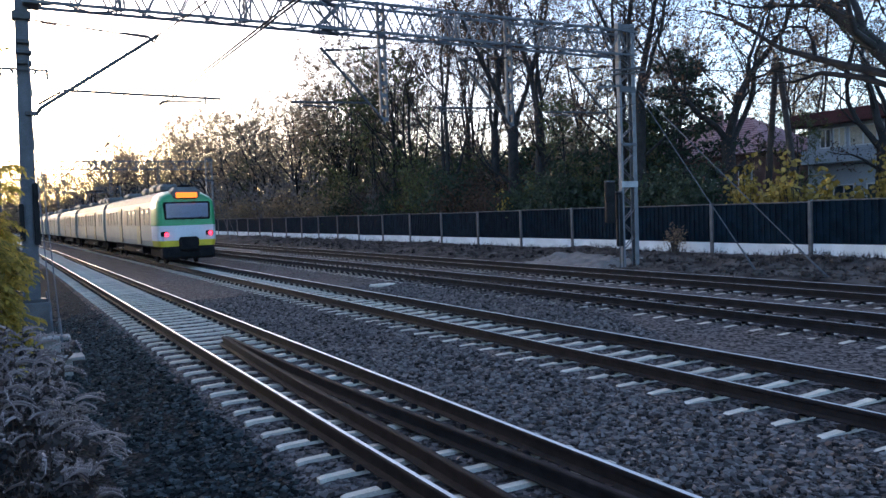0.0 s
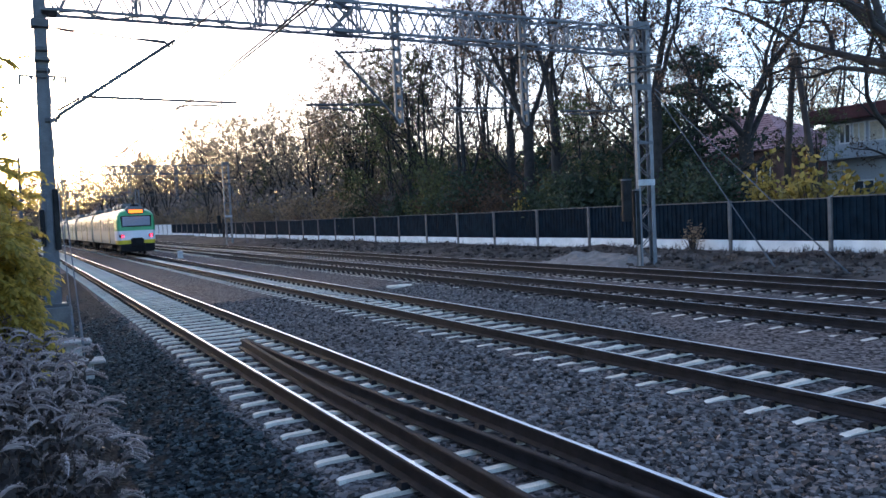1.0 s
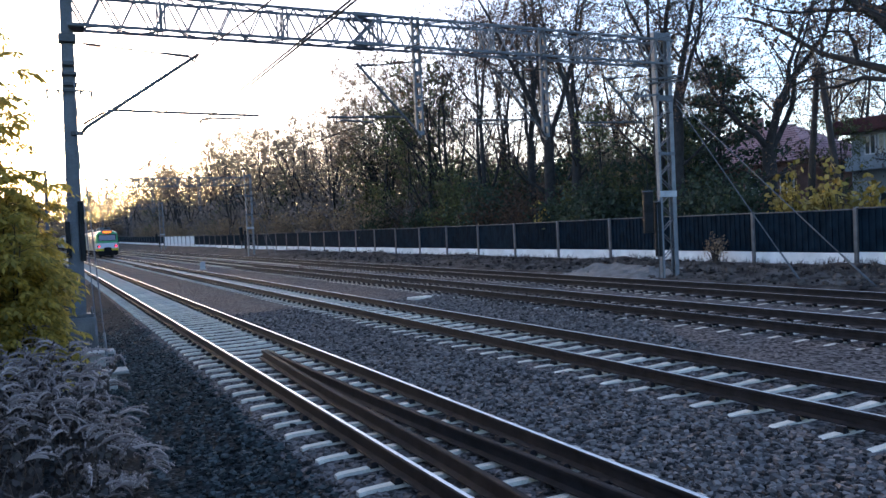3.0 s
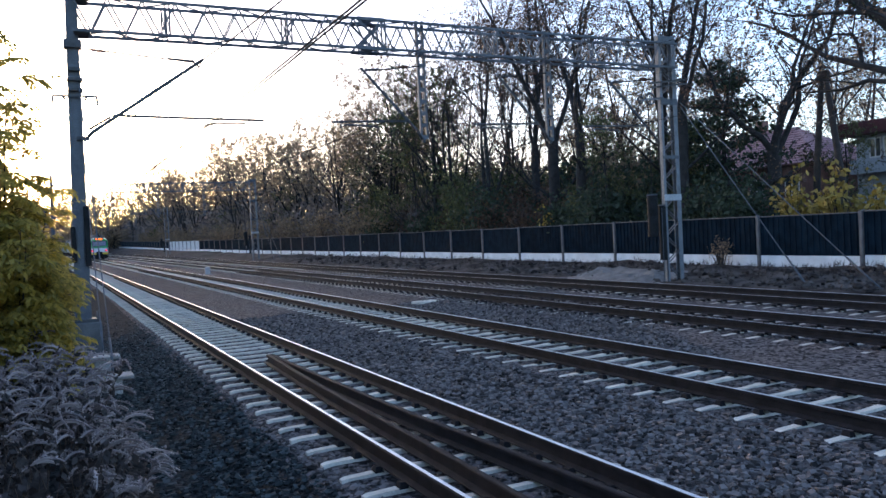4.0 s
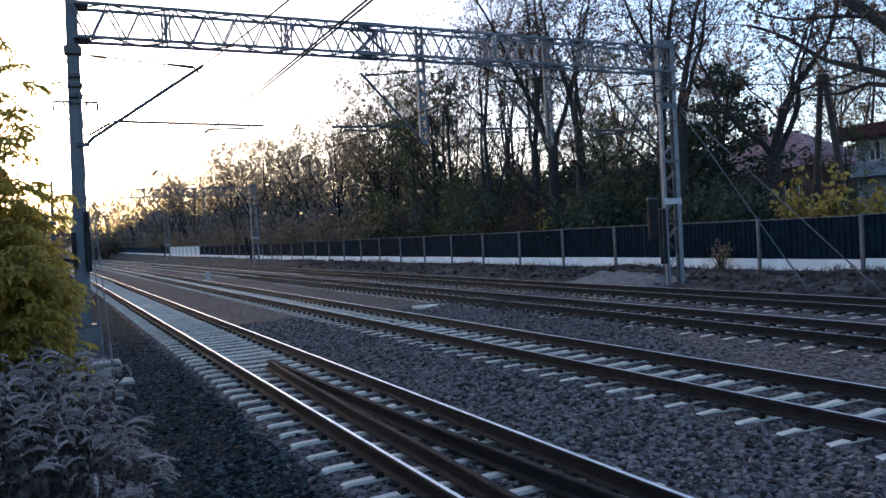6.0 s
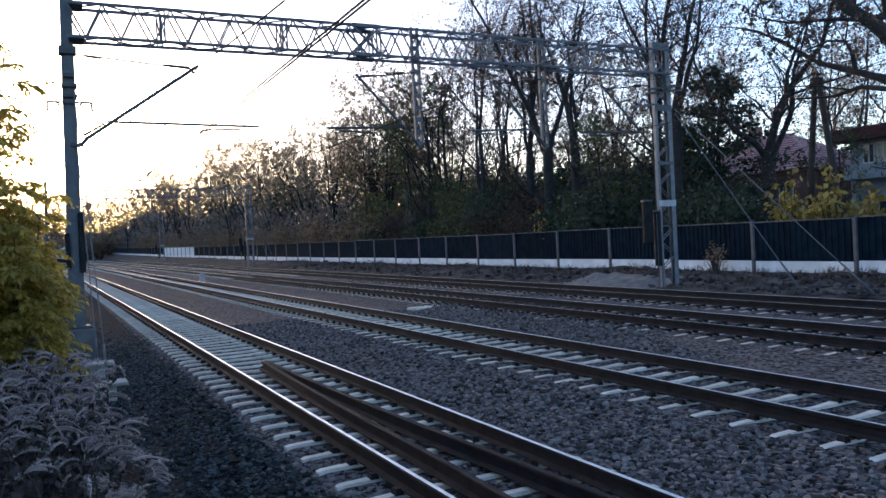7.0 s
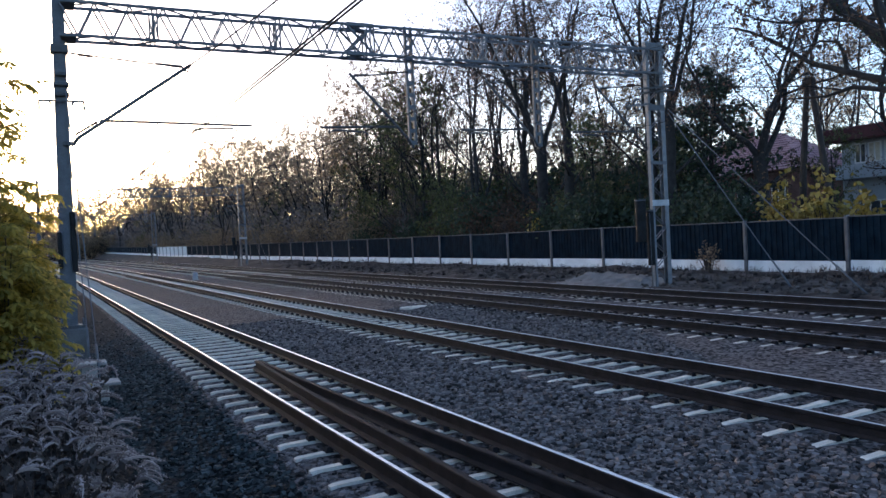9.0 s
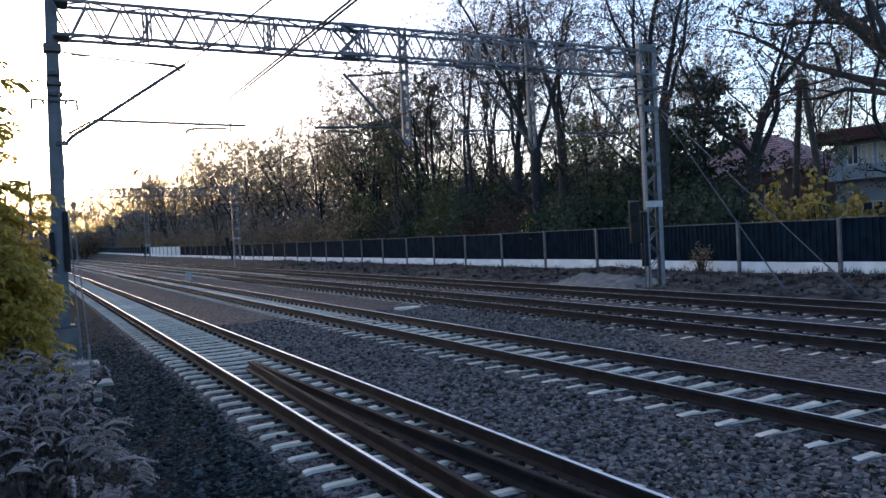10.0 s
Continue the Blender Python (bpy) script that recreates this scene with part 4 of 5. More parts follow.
def build_shrubs():
    rng = random.Random(31)
    dark = shrub("dense dark evergreen shrub standing behind the fence", stand(25.6, 33.0), 1, 2.3, 4.2, 60, 44, 0.22, NEEDLE)
    brown = shrub("thick brown autumn undergrowth behind the fence", stand(25.8, 44.0), 2, 2.4, 4.8, 60, 42, 0.2, LEAF_RUST)
    green = shrub("tall dull green shrub behind the fence", stand(25.7, 49.5), 3, 1.9, 6.6, 56, 50, 0.19, LEAF_GREEN)
    for k in range(9):
        place(dark, 26.0 + rng.uniform(0, 3.5), 24.5 + 2.3 * k + rng.uniform(-0.5, 0.5), rng.uniform(0, 360), rng.uniform(0.7, 1.05))
    thicket = shrub("distant tangled brown undergrowth behind the fence", stand(26.4, 62.0), 4, 2.6, 5.4, 44, 32, 0.27, LEAF_TAN_HAZY)
    # the wood behind the fence, dense to half its height, going on past the camera
    # the run before y = 12 is unseen, added to block skylight
    y = -60.0
    k_skip = 0
    while y < 235:
        k_skip += 1
        x = 35.0 + rng.uniform(-2, 3) - 0.5 * BEND * max(y, 0) ** 2
        near_houses = 12 < y < 36
        if not near_houses and y < 66 and (y > 0 or k_skip % 2):
            place(thicket, x, y, rng.uniform(0, 360), rng.uniform(1.35, 1.75))
        if y < -20 or 42 < y < 66:
            place(thicket, x - 4.5, y + 2, rng.uniform(0, 360), rng.uniform(1.1, 1.45))
        y += 4.2
    for y in (36.5, 39.5, 42.5, 45.5, 48.5, 51.5):
        place(dark, 31.0 + rng.uniform(-0.5, 1.5), y, rng.uniform(0, 360), rng.uniform(1.35, 1.7))
    # a taller dark understorey deeper in the wood
    for k in range(13):
        place((green, dark, brown, dark)[k % 4], 35.5 + rng.uniform(-1.0, 2.0) - 0.02 * k, 37 + 3.0 * k + rng.uniform(-0.6, 0.6), rng.uniform(0, 360), (1.2 if k % 4 == 0 else 1.75) * rng.uniform(0.9, 1.1))
    for k in range(14):
        place(thicket, -6 + 3.0 * k, 296 + rng.uniform(-5, 5), rng.uniform(0, 360), rng.uniform(2.0, 2.6))
    for k in range(9):
        place(thicket, 56 + rng.uniform(-2, 2), 14 + 5 * k, rng.uniform(0, 360), rng.uniform(1.2, 1.6))
    for k in range(20):
        place(thicket, -5.6 + 0.2 * k + rng.uniform(-0.8, 0.6), 30 + 6.0 * k, rng.uniform(0, 360), rng.uniform(1.0, 1.5))
    for k in range(26):
        place((dark, brown, green)[k % 3], 29.5 + rng.uniform(0, 4.5), 33 + 1.5 * k + rng.uniform(-0.5, 0.5), rng.uniform(0, 360), rng.uniform(0.9, 1.25))
    y = 41.0
    while y < 230:
        for row in range(2 if y < 80 else 1):
            p = rng.choice((brown, brown, dark, green)) if y < 62 else thicket
            place(p, 26.2 + 2.6 * row + rng.uniform(-0.4, 1.0) - 0.5 * BEND * y * y, y + rng.uniform(-1, 1), rng.uniform(0, 360), rng.uniform(0.8, 1.2) if y < 62 else rng.uniform(0.9, 1.0 + 0.3 * row))
        y += 3.2 + 0.03 * (y - 41)
    # unseen shrubs and thickets added at left to keep skylight off the ground
    for k in range(9):
        place(dark, -3.6 - rng.uniform(0, 0.6), -9 + 2.6 * k, rng.uniform(0, 360), rng.uniform(0.85, 1.05))
    for k in range(14):
        place(thicket, -7.5 - rng.uniform(0, 3), -50 + 9.5 * k, rng.uniform(0, 360), rng.uniform(0.8, 1.2))
    for k in range(26):
        place(thicket, -58 + 3.0 * k, 258 + rng.uniform(-5, 5), rng.uniform(0, 360), rng.uniform(1.4, 2.2))
    for x, y, s in ((41.0, 26.0, 0.6), (40.5, 22.0, 0.7), (33.0, 27.5, 0.55)):
        place(dark, x, y, rng.uniform(0, 360), s)
    for x, y, s, seed in ((25.6, 20.8, 1.0, 7), (25.5, 19.0, 0.95, 8), (25.7, 17.4, 0.8, 10)):
        shrub("low maple bush with bright yellow autumn leaves", stand(x, y), seed, 1.15, 4.2 * s, 22, 26, 0.27, LEAF_YELLOW)
    for x, y in ((26.6, 14.6), (27.2, 12.6), (28.5, 16.5)):
        shrub("bush with green and yellow leaves at the fence", stand(x, y), int(y * 10), 1.3, 4.4, 40, 44, 0.2, LEAF_GREEN if y < 14 else LEAF_YELLOW)
    shrub("small pale dry shrub growing at the foot of the fence", stand(22.9, 22.3), 14, 0.45, 1.3, 20, 20, 0.08, LEAF_TAN_HAZY, "weeds by the fence")
    shrub("few yellow leaves on thin stems above the fence", stand(24.6, 37.3), 15, 0.7, 3.6, 9, 14, 0.22, LEAF_YELLOW)


build_shrubs()


# ---- train ----
T_WHITE = mat("train_white_paint", (0.62, 0.66, 0.7), rough=0.35, vary=0.08, scale=1.2, fine=20, bump=0.02)
T_SIDE = mat("train_pale_side_paint", (0.28, 0.31, 0.27), rough=0.55, vary=0.1, scale=0.8, fine=20, bump=0.02)
T_GREEN = mat("train_green_paint", (0.03, 0.3, 0.11), rough=0.35, vary=0.1, scale=1.2, fine=20, bump=0.02)
T_YELLOW = mat("train_yellow_paint", (0.62, 0.5, 0.03), rough=0.4, vary=0.12, scale=2, fine=20, bump=0.02)
T_DOOR = mat("train_dull_yellow_door", (0.3, 0.3, 0.16), rough=0.5, vary=0.12, scale=2, fine=20, bump=0.02)
T_ROOF = mat("train_grey_roof", (0.11, 0.115, 0.11), rough=0.6, vary=0.2, scale=1.5, fine=20, bump=0.05)
T_DARK = mat("underframe_grime", (0.016, 0.016, 0.017), rough=0.9, vary=0.3, scale=3, fine=30, bump=0.2, spec=0.1)
# the reflected sky is put into this pale grey-green base colour
T_GLASS = mat("pale_reflection_window", (0.16, 0.18, 0.15), rough=0.35, vary=0.08, bump=0, spec=0.3)
T_SHIELD = mat("windscreen", (0.2, 0.24, 0.32), rough=0.08, vary=0.05, bump=0)
T_LIT = glow("lit_compartment", (1.0, 0.85, 0.5), 0.22)
T_SIGN = glow("orange_display", (1.0, 0.17, 0.01), 0.42)
T_TAIL = glow("red_tail_lamp", (1.0, 0.025, 0.05), 1.2)
CAR_L, CAR_GAP = 21.0, 0.7
HALF = ((1.4, 0.95), (1.46, 1.25), (1.47, 2.0), (1.45, 2.9), (1.4, 3.25), (1.26, 3.55), (0.9, 3.75), (0.4, 3.84))


def car_shell(y0, y1, lo, hi, material, nose=0.0, name="", parent=None, label=""):
    """The skin of a car between two heights, both sides and roof, drawn in towards the cab end."""
    prof = [p for p in HALF if lo - 1e-6 <= p[1] <= hi + 1e-6]
    ring = prof + [(-x, z) for x, z in reversed(prof)]
    ys = [y0, y0 + 0.05, y0 + 0.15, y0 + 0.35, y0 + 0.9, y1] if nose else [y0, y1]
    ks = [0.84, 0.91, 0.955, 0.985, 1.0, 1.0] if nose else [1.0, 1.0]
    pull = [1.0, 0.9, 0.75, 0.5, 0.15, 0.0] if nose else [0.0, 0.0]
    verts = [(x * k, y - pull[j] * nose * (1 - 1.25 * ((z - 1.6) / 2.2) ** 2), z if z < 3.5 else z - 0.22 * pull[j]) for j, (y, k) in enumerate(zip(ys, ks)) for x, z in ring]
    n = len(ring)
    faces = [(j * n + i, j * n + (i + 1) % n, (j + 1) * n + (i + 1) % n, (j + 1) * n + i) for j in range(len(ys) - 1) for i in range(n)]
    faces += [tuple(range(n))[::-1], tuple((len(ys) - 1) * n + i for i in range(n))]
    return raw(name, verts, faces, material, parent, label)


def bent(y):
    """How far the line has left the tangent, y metres along the train."""
    return -0.5 * BEND * y * y


def build_train():
    t = thing("train", "white, green and yellow electric train with red tail lamps lit", "train")
    cars = 6
    for c in range(cars):
        y0 = c * (CAR_L + CAR_GAP)
        cab = c == 0
        car = part("carriage", box((-1.3, y0 + 0.3, 0.85), (1.3, y0 + CAR_L - 0.1, 1.0)), T_DARK, t)
        car.matrix_basis = pose(bent(y0 + CAR_L / 2), 0, 0)
        start = y0 + (1.7 if cab else 0)
        car_shell(start, y0 + CAR_L, 1.25, 3.25, T_SIDE, name="side_body", parent=car, label="pale painted carriage side")
        car_shell(start, y0 + CAR_L, 3.25, 3.84, T_ROOF, name="roof", parent=car)
        car_shell(start, y0 + CAR_L, 0.95, 1.25, T_SIDE, name="skirt", parent=car)
        if cab:
            car_shell(y0, start, 2.0, 3.84, T_GREEN, nose=0.18, name="cab_upper", parent=car, label="rounded green cab end")
            car_shell(y0, start, 1.25, 2.0, T_WHITE, nose=0.22, name="cab_lower", parent=car, label="white cab front")
            car_shell(y0, start, 0.95, 1.25, T_YELLOW, nose=0.22, name="cab_skirt", parent=car, label="yellow front skirt")
        if c:
            part("gangway_bellows", box((-1.0, y0 - CAR_GAP + 0.02, 1.1), (1.0, y0 - 0.02, 3.4), 0.1), T_DARK, car)
        # windows and doors on both sides
        for side in (-1, 1):
            x = side * 1.465
            doors = (5.2, 12.4)
            for d in doors:
                door = part("door", box((x - 0.012, y0 + d, 1.02), (x + 0.012, y0 + d + 1.3, 3.1), 0.01), T_DOOR, car, "sliding carriage door")
                for k in (0.12, 0.72):
                    part("door_window", box((x - 0.02, y0 + d + k, 2.0), (x + 0.02, y0 + d + k + 0.46, 2.9), 0.004), T_GLASS, door)
                part("door_gap", box((x - 0.016, y0 + d - 0.09, 1.0), (x + 0.016, y0 + d - 0.01, 3.1)), T_DARK, door)
                part("step", box((x - 0.1, y0 + d + 0.1, 0.62), (x + 0.06, y0 + d + 1.2, 0.67)), T_ROOF, door)
            k = 2.2 if cab else 0.9
            while k < CAR_L - 1.2:
                if all(not (d - 1.45 < k < d + 1.45) for d in doors):
                    part("window", box((x - 0.016, y0 + k, 2.05), (x + 0.016, y0 + k + 1.25, 2.95), 0.006), T_GLASS, car)
                    if cab and 2 < k < 5.0 or (cab and 6.4 < k < 8.5):
                        part("window_light", box((x - 0.02, y0 + k + 0.2, 2.72), (x + 0.02, y0 + k + 0.75, 2.86)), T_LIT, car)
                k += 1.55
        for yb in (3.2, CAR_L - 3.6):
            bm = box((-1.05, y0 + yb - 1.6, 0.35), (1.05, y0 + yb + 1.6, 0.8), 0.05)
            bogie = part("bogie", bm, T_DARK, car)
            for dy in (-1.25, 1.25):
                for side in (-1, 1):
                    part("wheel", tube([(side * 0.7, y0 + yb + dy, 0.46), (side * 0.83, y0 + yb + dy, 0.46)], 0.46, 18), T_DARK, bogie)
        part("underfloor_box", box((-1.2, y0 + 6.6, 0.42), (1.2, y0 + CAR_L - 6.8, 0.93), 0.05), T_DARK, car)
        for yr, ln, h in ((2.6, 1.3, 0.42), (4.6, 1.6, 0.46), (7.4, 1.5, 0.4), (14.2, 2.2, 0.34)):
            part("roof_unit", box((-0.75, y0 + yr, 3.76), (0.75, y0 + yr + ln, 3.8 + h), 0.14), T_ROOF, car, "rounded roof equipment housing")
        if c % 3 == 1:
            for yp in (2.5, 17.5):
                bm = bmesh.new()
                add_tube(bm, [(0, y0 + yp, 3.9), (0, y0 + yp + 1.3, 4.5), (0, y0 + yp, 5.25)], 0.035, 6)
                add_bar(bm, (-0.8, y0 + yp, 5.27), (0.8, y0 + yp, 5.27), 0.05)
                part("pantograph", bm, T_DARK, car)
        if cab:
            ys = y0 - 0.14
            part("windscreen", box((-1.06, ys - 0.07, 2.35), (1.06, ys + 0.2, 3.13), 0.06), T_SHIELD, car, "wide pale-reflecting windscreen")
            part("screen_surround", box((-1.16, ys - 0.03, 2.25), (1.16, ys + 0.2, 3.2), 0.08), T_DARK, car)
            for side in (-1, 1):
                part("wiper", add_bar(bmesh.new(), (side * 0.15, ys - 0.09, 2.28), (side * 0.7, ys - 0.09, 2.4), 0.03), T_DARK, car)
                housing = part("lamp_housing", box((side * 1.1 - 0.24, ys - 0.12, 1.46), (side * 1.1 + 0.14, ys + 0.2, 1.72), 0.05), T_DARK, car)
                part("tail_lamp", tube([(side * 1.08, ys - 0.15, 1.57), (side * 1.08, ys - 0.1, 1.57)], 0.105, 14), T_TAIL, housing, "glowing red tail lamp")
            hood = part("display_housing", box((-0.72, ys - 0.0, 3.25), (0.72, ys + 1.3, 3.94), 0.22), T_ROOF, car, "arched hood over the display")
            part("horn_pod", box((-0.3, ys + 0.35, 3.9), (0.3, ys + 0.8, 4.08), 0.07), T_DARK, hood)
            part("aerial", add_bar(bmesh.new(), (0.1, ys + 1.2, 3.85), (0.1, ys + 2.6, 4.35), 0.08, 0.4), T_DARK, car)
            part("display", box((-0.52, ys - 0.06, 3.4), (0.52, ys - 0.025, 3.66)), T_SIGN, hood, "lit orange destination display")
            part("coupler_box", box((-0.48, ys - 0.3, 0.7), (0.48, ys + 0.4, 1.42), 0.1), T_DARK, car, "dark coupler fairing")
            part("front_skirt", box((-1.3, ys - 0.12, 0.3), (1.3, ys + 0.6, 0.96), 0.12), T_DARK, car)
    return t


train = build_train()


# ---- leaning old tree whose limbs hang into view ----
def build_leaning_tree():
    ox, oy = 27.6, 11.5
    base = stand(ox, oy)
    rel = lambda x, y, z: (x - base.x, y - base.y, z - base.z)
    trunk = [rel(ox, oy, -0.2), rel(27.3, 12.8, 2.6), rel(26.8, 14.6, 5.2), rel(26.5, 16.3, 7.3), rel(26.5, 17.8, 8.85), rel(26.5, 19.0, 9.9), rel(26.4, 20.4, 11.6), rel(26.2, 21.2, 14.0)]
    low = [rel(26.6, 15.6, 6.2), rel(26.5, 17.86, 7.05), rel(26.5, 18.88, 7.49), rel(26.5, 20.09, 8.01), rel(26.5, 20.83, 8.54), rel(26.5, 21.78, 9.28), rel(26.5, 23.0, 9.98), rel(26.4, 23.9, 10.35)]
    hook = [rel(26.5, 18.65, 7.35), rel(26.5, 18.76, 8.1), rel(26.4, 18.94, 8.57), rel(26.2, 19.5, 8.7), rel(26.0, 20.3, 8.5)]
    mid = [rel(26.8, 14.8, 5.4), rel(26.6, 16.8, 6.35), rel(26.5, 18.47, 6.82), rel(26.5, 19.52, 6.67), rel(26.6, 21.4, 6.9)]
    grown = grow(44, 12.5, counts=(11, 7, 5, 4), first=0.35, leaves=4, leaf=0.13, crooked=0.28, spread=1.1,
                 trunk_pts=((trunk, 0.4, 0), (low, 0.16, 1), (hook, 0.1, 1), (mid, 0.14, 1)))
    t = tree("oak_tree", "leaning old oak with ivy-clad trunk and brown leaves", base, grown, LEAF_RUST)
    rng = random.Random(9)
    leafs = ([], [])
    for k in range(2600):
        u = rng.uniform(0.1, 5.2)
        i = int(u)
        p = Vector(trunk[i]).lerp(Vector(trunk[i + 1]), u - i)
        off = Vector((rng.gauss(0, 1), rng.gauss(0, 1), rng.gauss(0, 1))).normalized() * (0.4 - 0.04 * u) * rng.uniform(0.8, 1.15)
        add_leaf(*leafs, p + off, rng.uniform(0.08, 0.15), rng)
    raw("ivy", *leafs, NEEDLE, t, "dark ivy round the trunk")


build_leaning_tree()


# ---- two houses among the trees ----
ROOF_TILE = mat("faded_red_roof_tile", (0.42, 0.24, 0.24), rough=0.8, vary=0.25, scale=1.5, fine=20, bump=0.2)
BRICK = mat("brown_house_wall", (0.22, 0.12, 0.1), rough=0.9, vary=0.25, scale=1.5, fine=25, bump=0.2)
RENDER_WHITE = mat("pale_house_render", (0.4, 0.43, 0.46), rough=0.85, vary=0.1, scale=0.8, fine=25, bump=0.1)
FASCIA = mat("dark_red_roof_edge", (0.09, 0.022, 0.025), rough=0.7, vary=0.2, scale=1.0, fine=15, bump=0.05)
CURTAIN = mat("pale_curtain", (0.62, 0.55, 0.42), rough=0.9, vary=0.15, scale=6, fine=40, bump=0.1)
PANE = mat("dark_window_pane", (0.05, 0.06, 0.07), rough=0.06, vary=0.05, bump=0)
FRAME_WHITE = mat("white_window_frame", (0.7, 0.7, 0.68), rough=0.6, vary=0.08, bump=0.02)
TIMBER = mat("old_dark_timber", (0.035, 0.027, 0.023), rough=0.9, vary=0.35, scale=4, fine=30, bump=0.4)


def window(parent, lo, hi, axis, curtain=False):
    """A framed window on a wall whose face looks along -axis."""
    w = part("window", box(lo, hi, 0.01), CURTAIN if curtain else PANE, parent)
    i = 1 - axis
    d = 0.03
    for a, b in ((lo[i], lo[i] + 0.08), (hi[i] - 0.08, hi[i]), ((lo[i] + hi[i]) / 2 - 0.04, (lo[i] + hi[i]) / 2 + 0.04)):
        l, h = list(lo), list(hi)
        l[i], h[i] = a, b
        l[axis] -= d
        part("frame", box(l, h, 0.005), FRAME_WHITE, w)
    for z in (lo[2], hi[2] - 0.07):
        l, h = list(lo), list(hi)
        l[2], h[2] = z, z + 0.08
        l[axis] -= d + 0.004
        part("frame", box(l, h, 0.005), FRAME_WHITE, w)
    return w


def build_tiled_house():
    h = thing("house", "brown house with a faded red tiled hip roof", "house", "houses")
    x0, x1, y0, y1, e, r = 42.6, 49.4, 33.5, 46.5, 5.3, 8.0
    part("wall", box((x0, y0, 0.2), (x1, y1, e), 0.02), BRICK, h)
    m, o, rows = (x0 + x1) / 2, 0.5, 15
    bm = bmesh.new()
    quad = lambda *p: bm.faces.new([bm.verts.new(q) for q in p])
    a, b, c, d = (x0 - o, y1 + o, e), (x0 - o, y0 - o, e), (x1 + o, y0 - o, e), (x1 + o, y1 + o, e)
    p, q = (m, y1 - 3.6, r), (m, y0 + 3.9, r)
    quad(a, b, q, p), quad(c, d, p, q), quad(b, c, q), quad(d, a, p), quad(d, c, b, a)
    roof = part("roof", bm, ROOF_TILE, h, "faded red tiles in courses")
    A, B, C, P, Q = (Vector(w) for w in (a, b, c, p, q))
    for k in range(rows):
        f0, f1 = k / rows, (k + 1) / rows
        for l, lt, g, gt, up in ((A, P, B, Q, Vector((-0.03, 0, 0.06))), (B, Q, C, Q, Vector((0, -0.03, 0.06)))):
            l0, g0, l1, g1 = l.lerp(lt, f0), g.lerp(gt, f0), l.lerp(lt, f1), g.lerp(gt, f1)
            raw("tile_course", [l0 + up, g0 + up, g1 + up * 0.2, l1 + up * 0.2, l0, g0], [(0, 1, 2, 3), (4, 5, 1, 0)], ROOF_TILE, roof)
    part("chimney", box((m - 0.3, 40.0, 7.2), (m + 0.3, 40.6, 8.9), 0.03), BRICK, roof)
    for y in (34.6, 37.4, 40.2):
        window(h, (x0 - 0.03, y, 3.3), (x0 + 0.05, y + 1.1, 4.6), 0)
    part("ridge_cap", tube([p, q], 0.1, 6), ROOF_TILE, roof)


def build_white_house():
    h = thing("house", "pale rendered house with a flat dark red roof edge", "house", "houses")
    x0, x1, y0, y1 = 42.6, 52.0, 24.8, 30.6
    part("wall", box((x0, y0, 0.2), (x1, y1, 6.6), 0.02), RENDER_WHITE, h)
    part("roof", box((x0 - 0.9, y0 - 0.8, 6.5), (x1 + 0.8, y1 + 0.7, 7.25), 0.04), FASCIA, h, "flat roof with a deep dark red edge")
    part("balcony", box((x0 - 0.8, y0 + 0.2, 4.25), (x0 - 0.02, y1 - 0.1, 5.05), 0.03), RENDER_WHITE, h, "pale solid balcony front")
    for y, w, c in ((29.0, 0.75, False), (28.1, 0.8, True), (26.2, 1.7, True), (25.3, 0.6, False)):
        window(h, (x0 - 0.03, y, 5.15), (x0 + 0.05, y + w, 6.3), 0, c)
    for y in (25.6, 27.6):
        window(h, (x0 - 0.03, y, 1.6), (x0 + 0.05, y + 1.3, 3.0), 0)
    part("downpipe", tube([(x0 - 0.08, y0 + 0.1, 0.3), (x0 - 0.08, y0 + 0.1, 6.5)], 0.05, 8), DARK_STEEL, h)


build_tiled_house()
build_white_house()


def build_timber_pole():
    t = thing("utility_pole", "old dark timber utility pole with a slanting brace", "utility pole")
    g = ground_z(27.5, 21.0)
    leg = part("upright", tube([(27.5, 21.75, g - 0.3), (27.5, 21.45, 4.3), (27.5, 21.12, 7.6)], [0.15, 0.13, 0.11], 10), TIMBER, t)
    part("brace", tube([(27.5, 19.75, g - 0.3), (27.5, 20.3, 2.7), (27.5, 20.95, 7.5)], [0.15, 0.14, 0.11], 10), TIMBER, t)
    part("pole_cap", box((27.36, 20.82, 7.42), (27.64, 21.26, 7.72), 0.03), TIMBER, t)
    part("pin", tube([(27.5, 21.05, 7.7), (27.5, 21.05, 8.3)], 0.02, 6), DARK_STEEL, t)
    for n, (a, b) in enumerate((((27.5, 21.05, 8.1), (27.5, 2.0, 9.4)), ((27.5, 21.05, 7.8), (27.5, 2.0, 8.4)))):
        w = thing("power_wire", "thin dark power wire from the timber pole", "power wire", "power wires")
        A, B = Vector(a), Vector(b)
        pts = [A.lerp(B, k / 8) - Vector((0, 0, 0.5 * 4 * (k / 8) * (1 - k / 8))) for k in range(9)]
        part("wire", tube(pts, 0.014, 4), WIRE, w)


build_timber_pole()


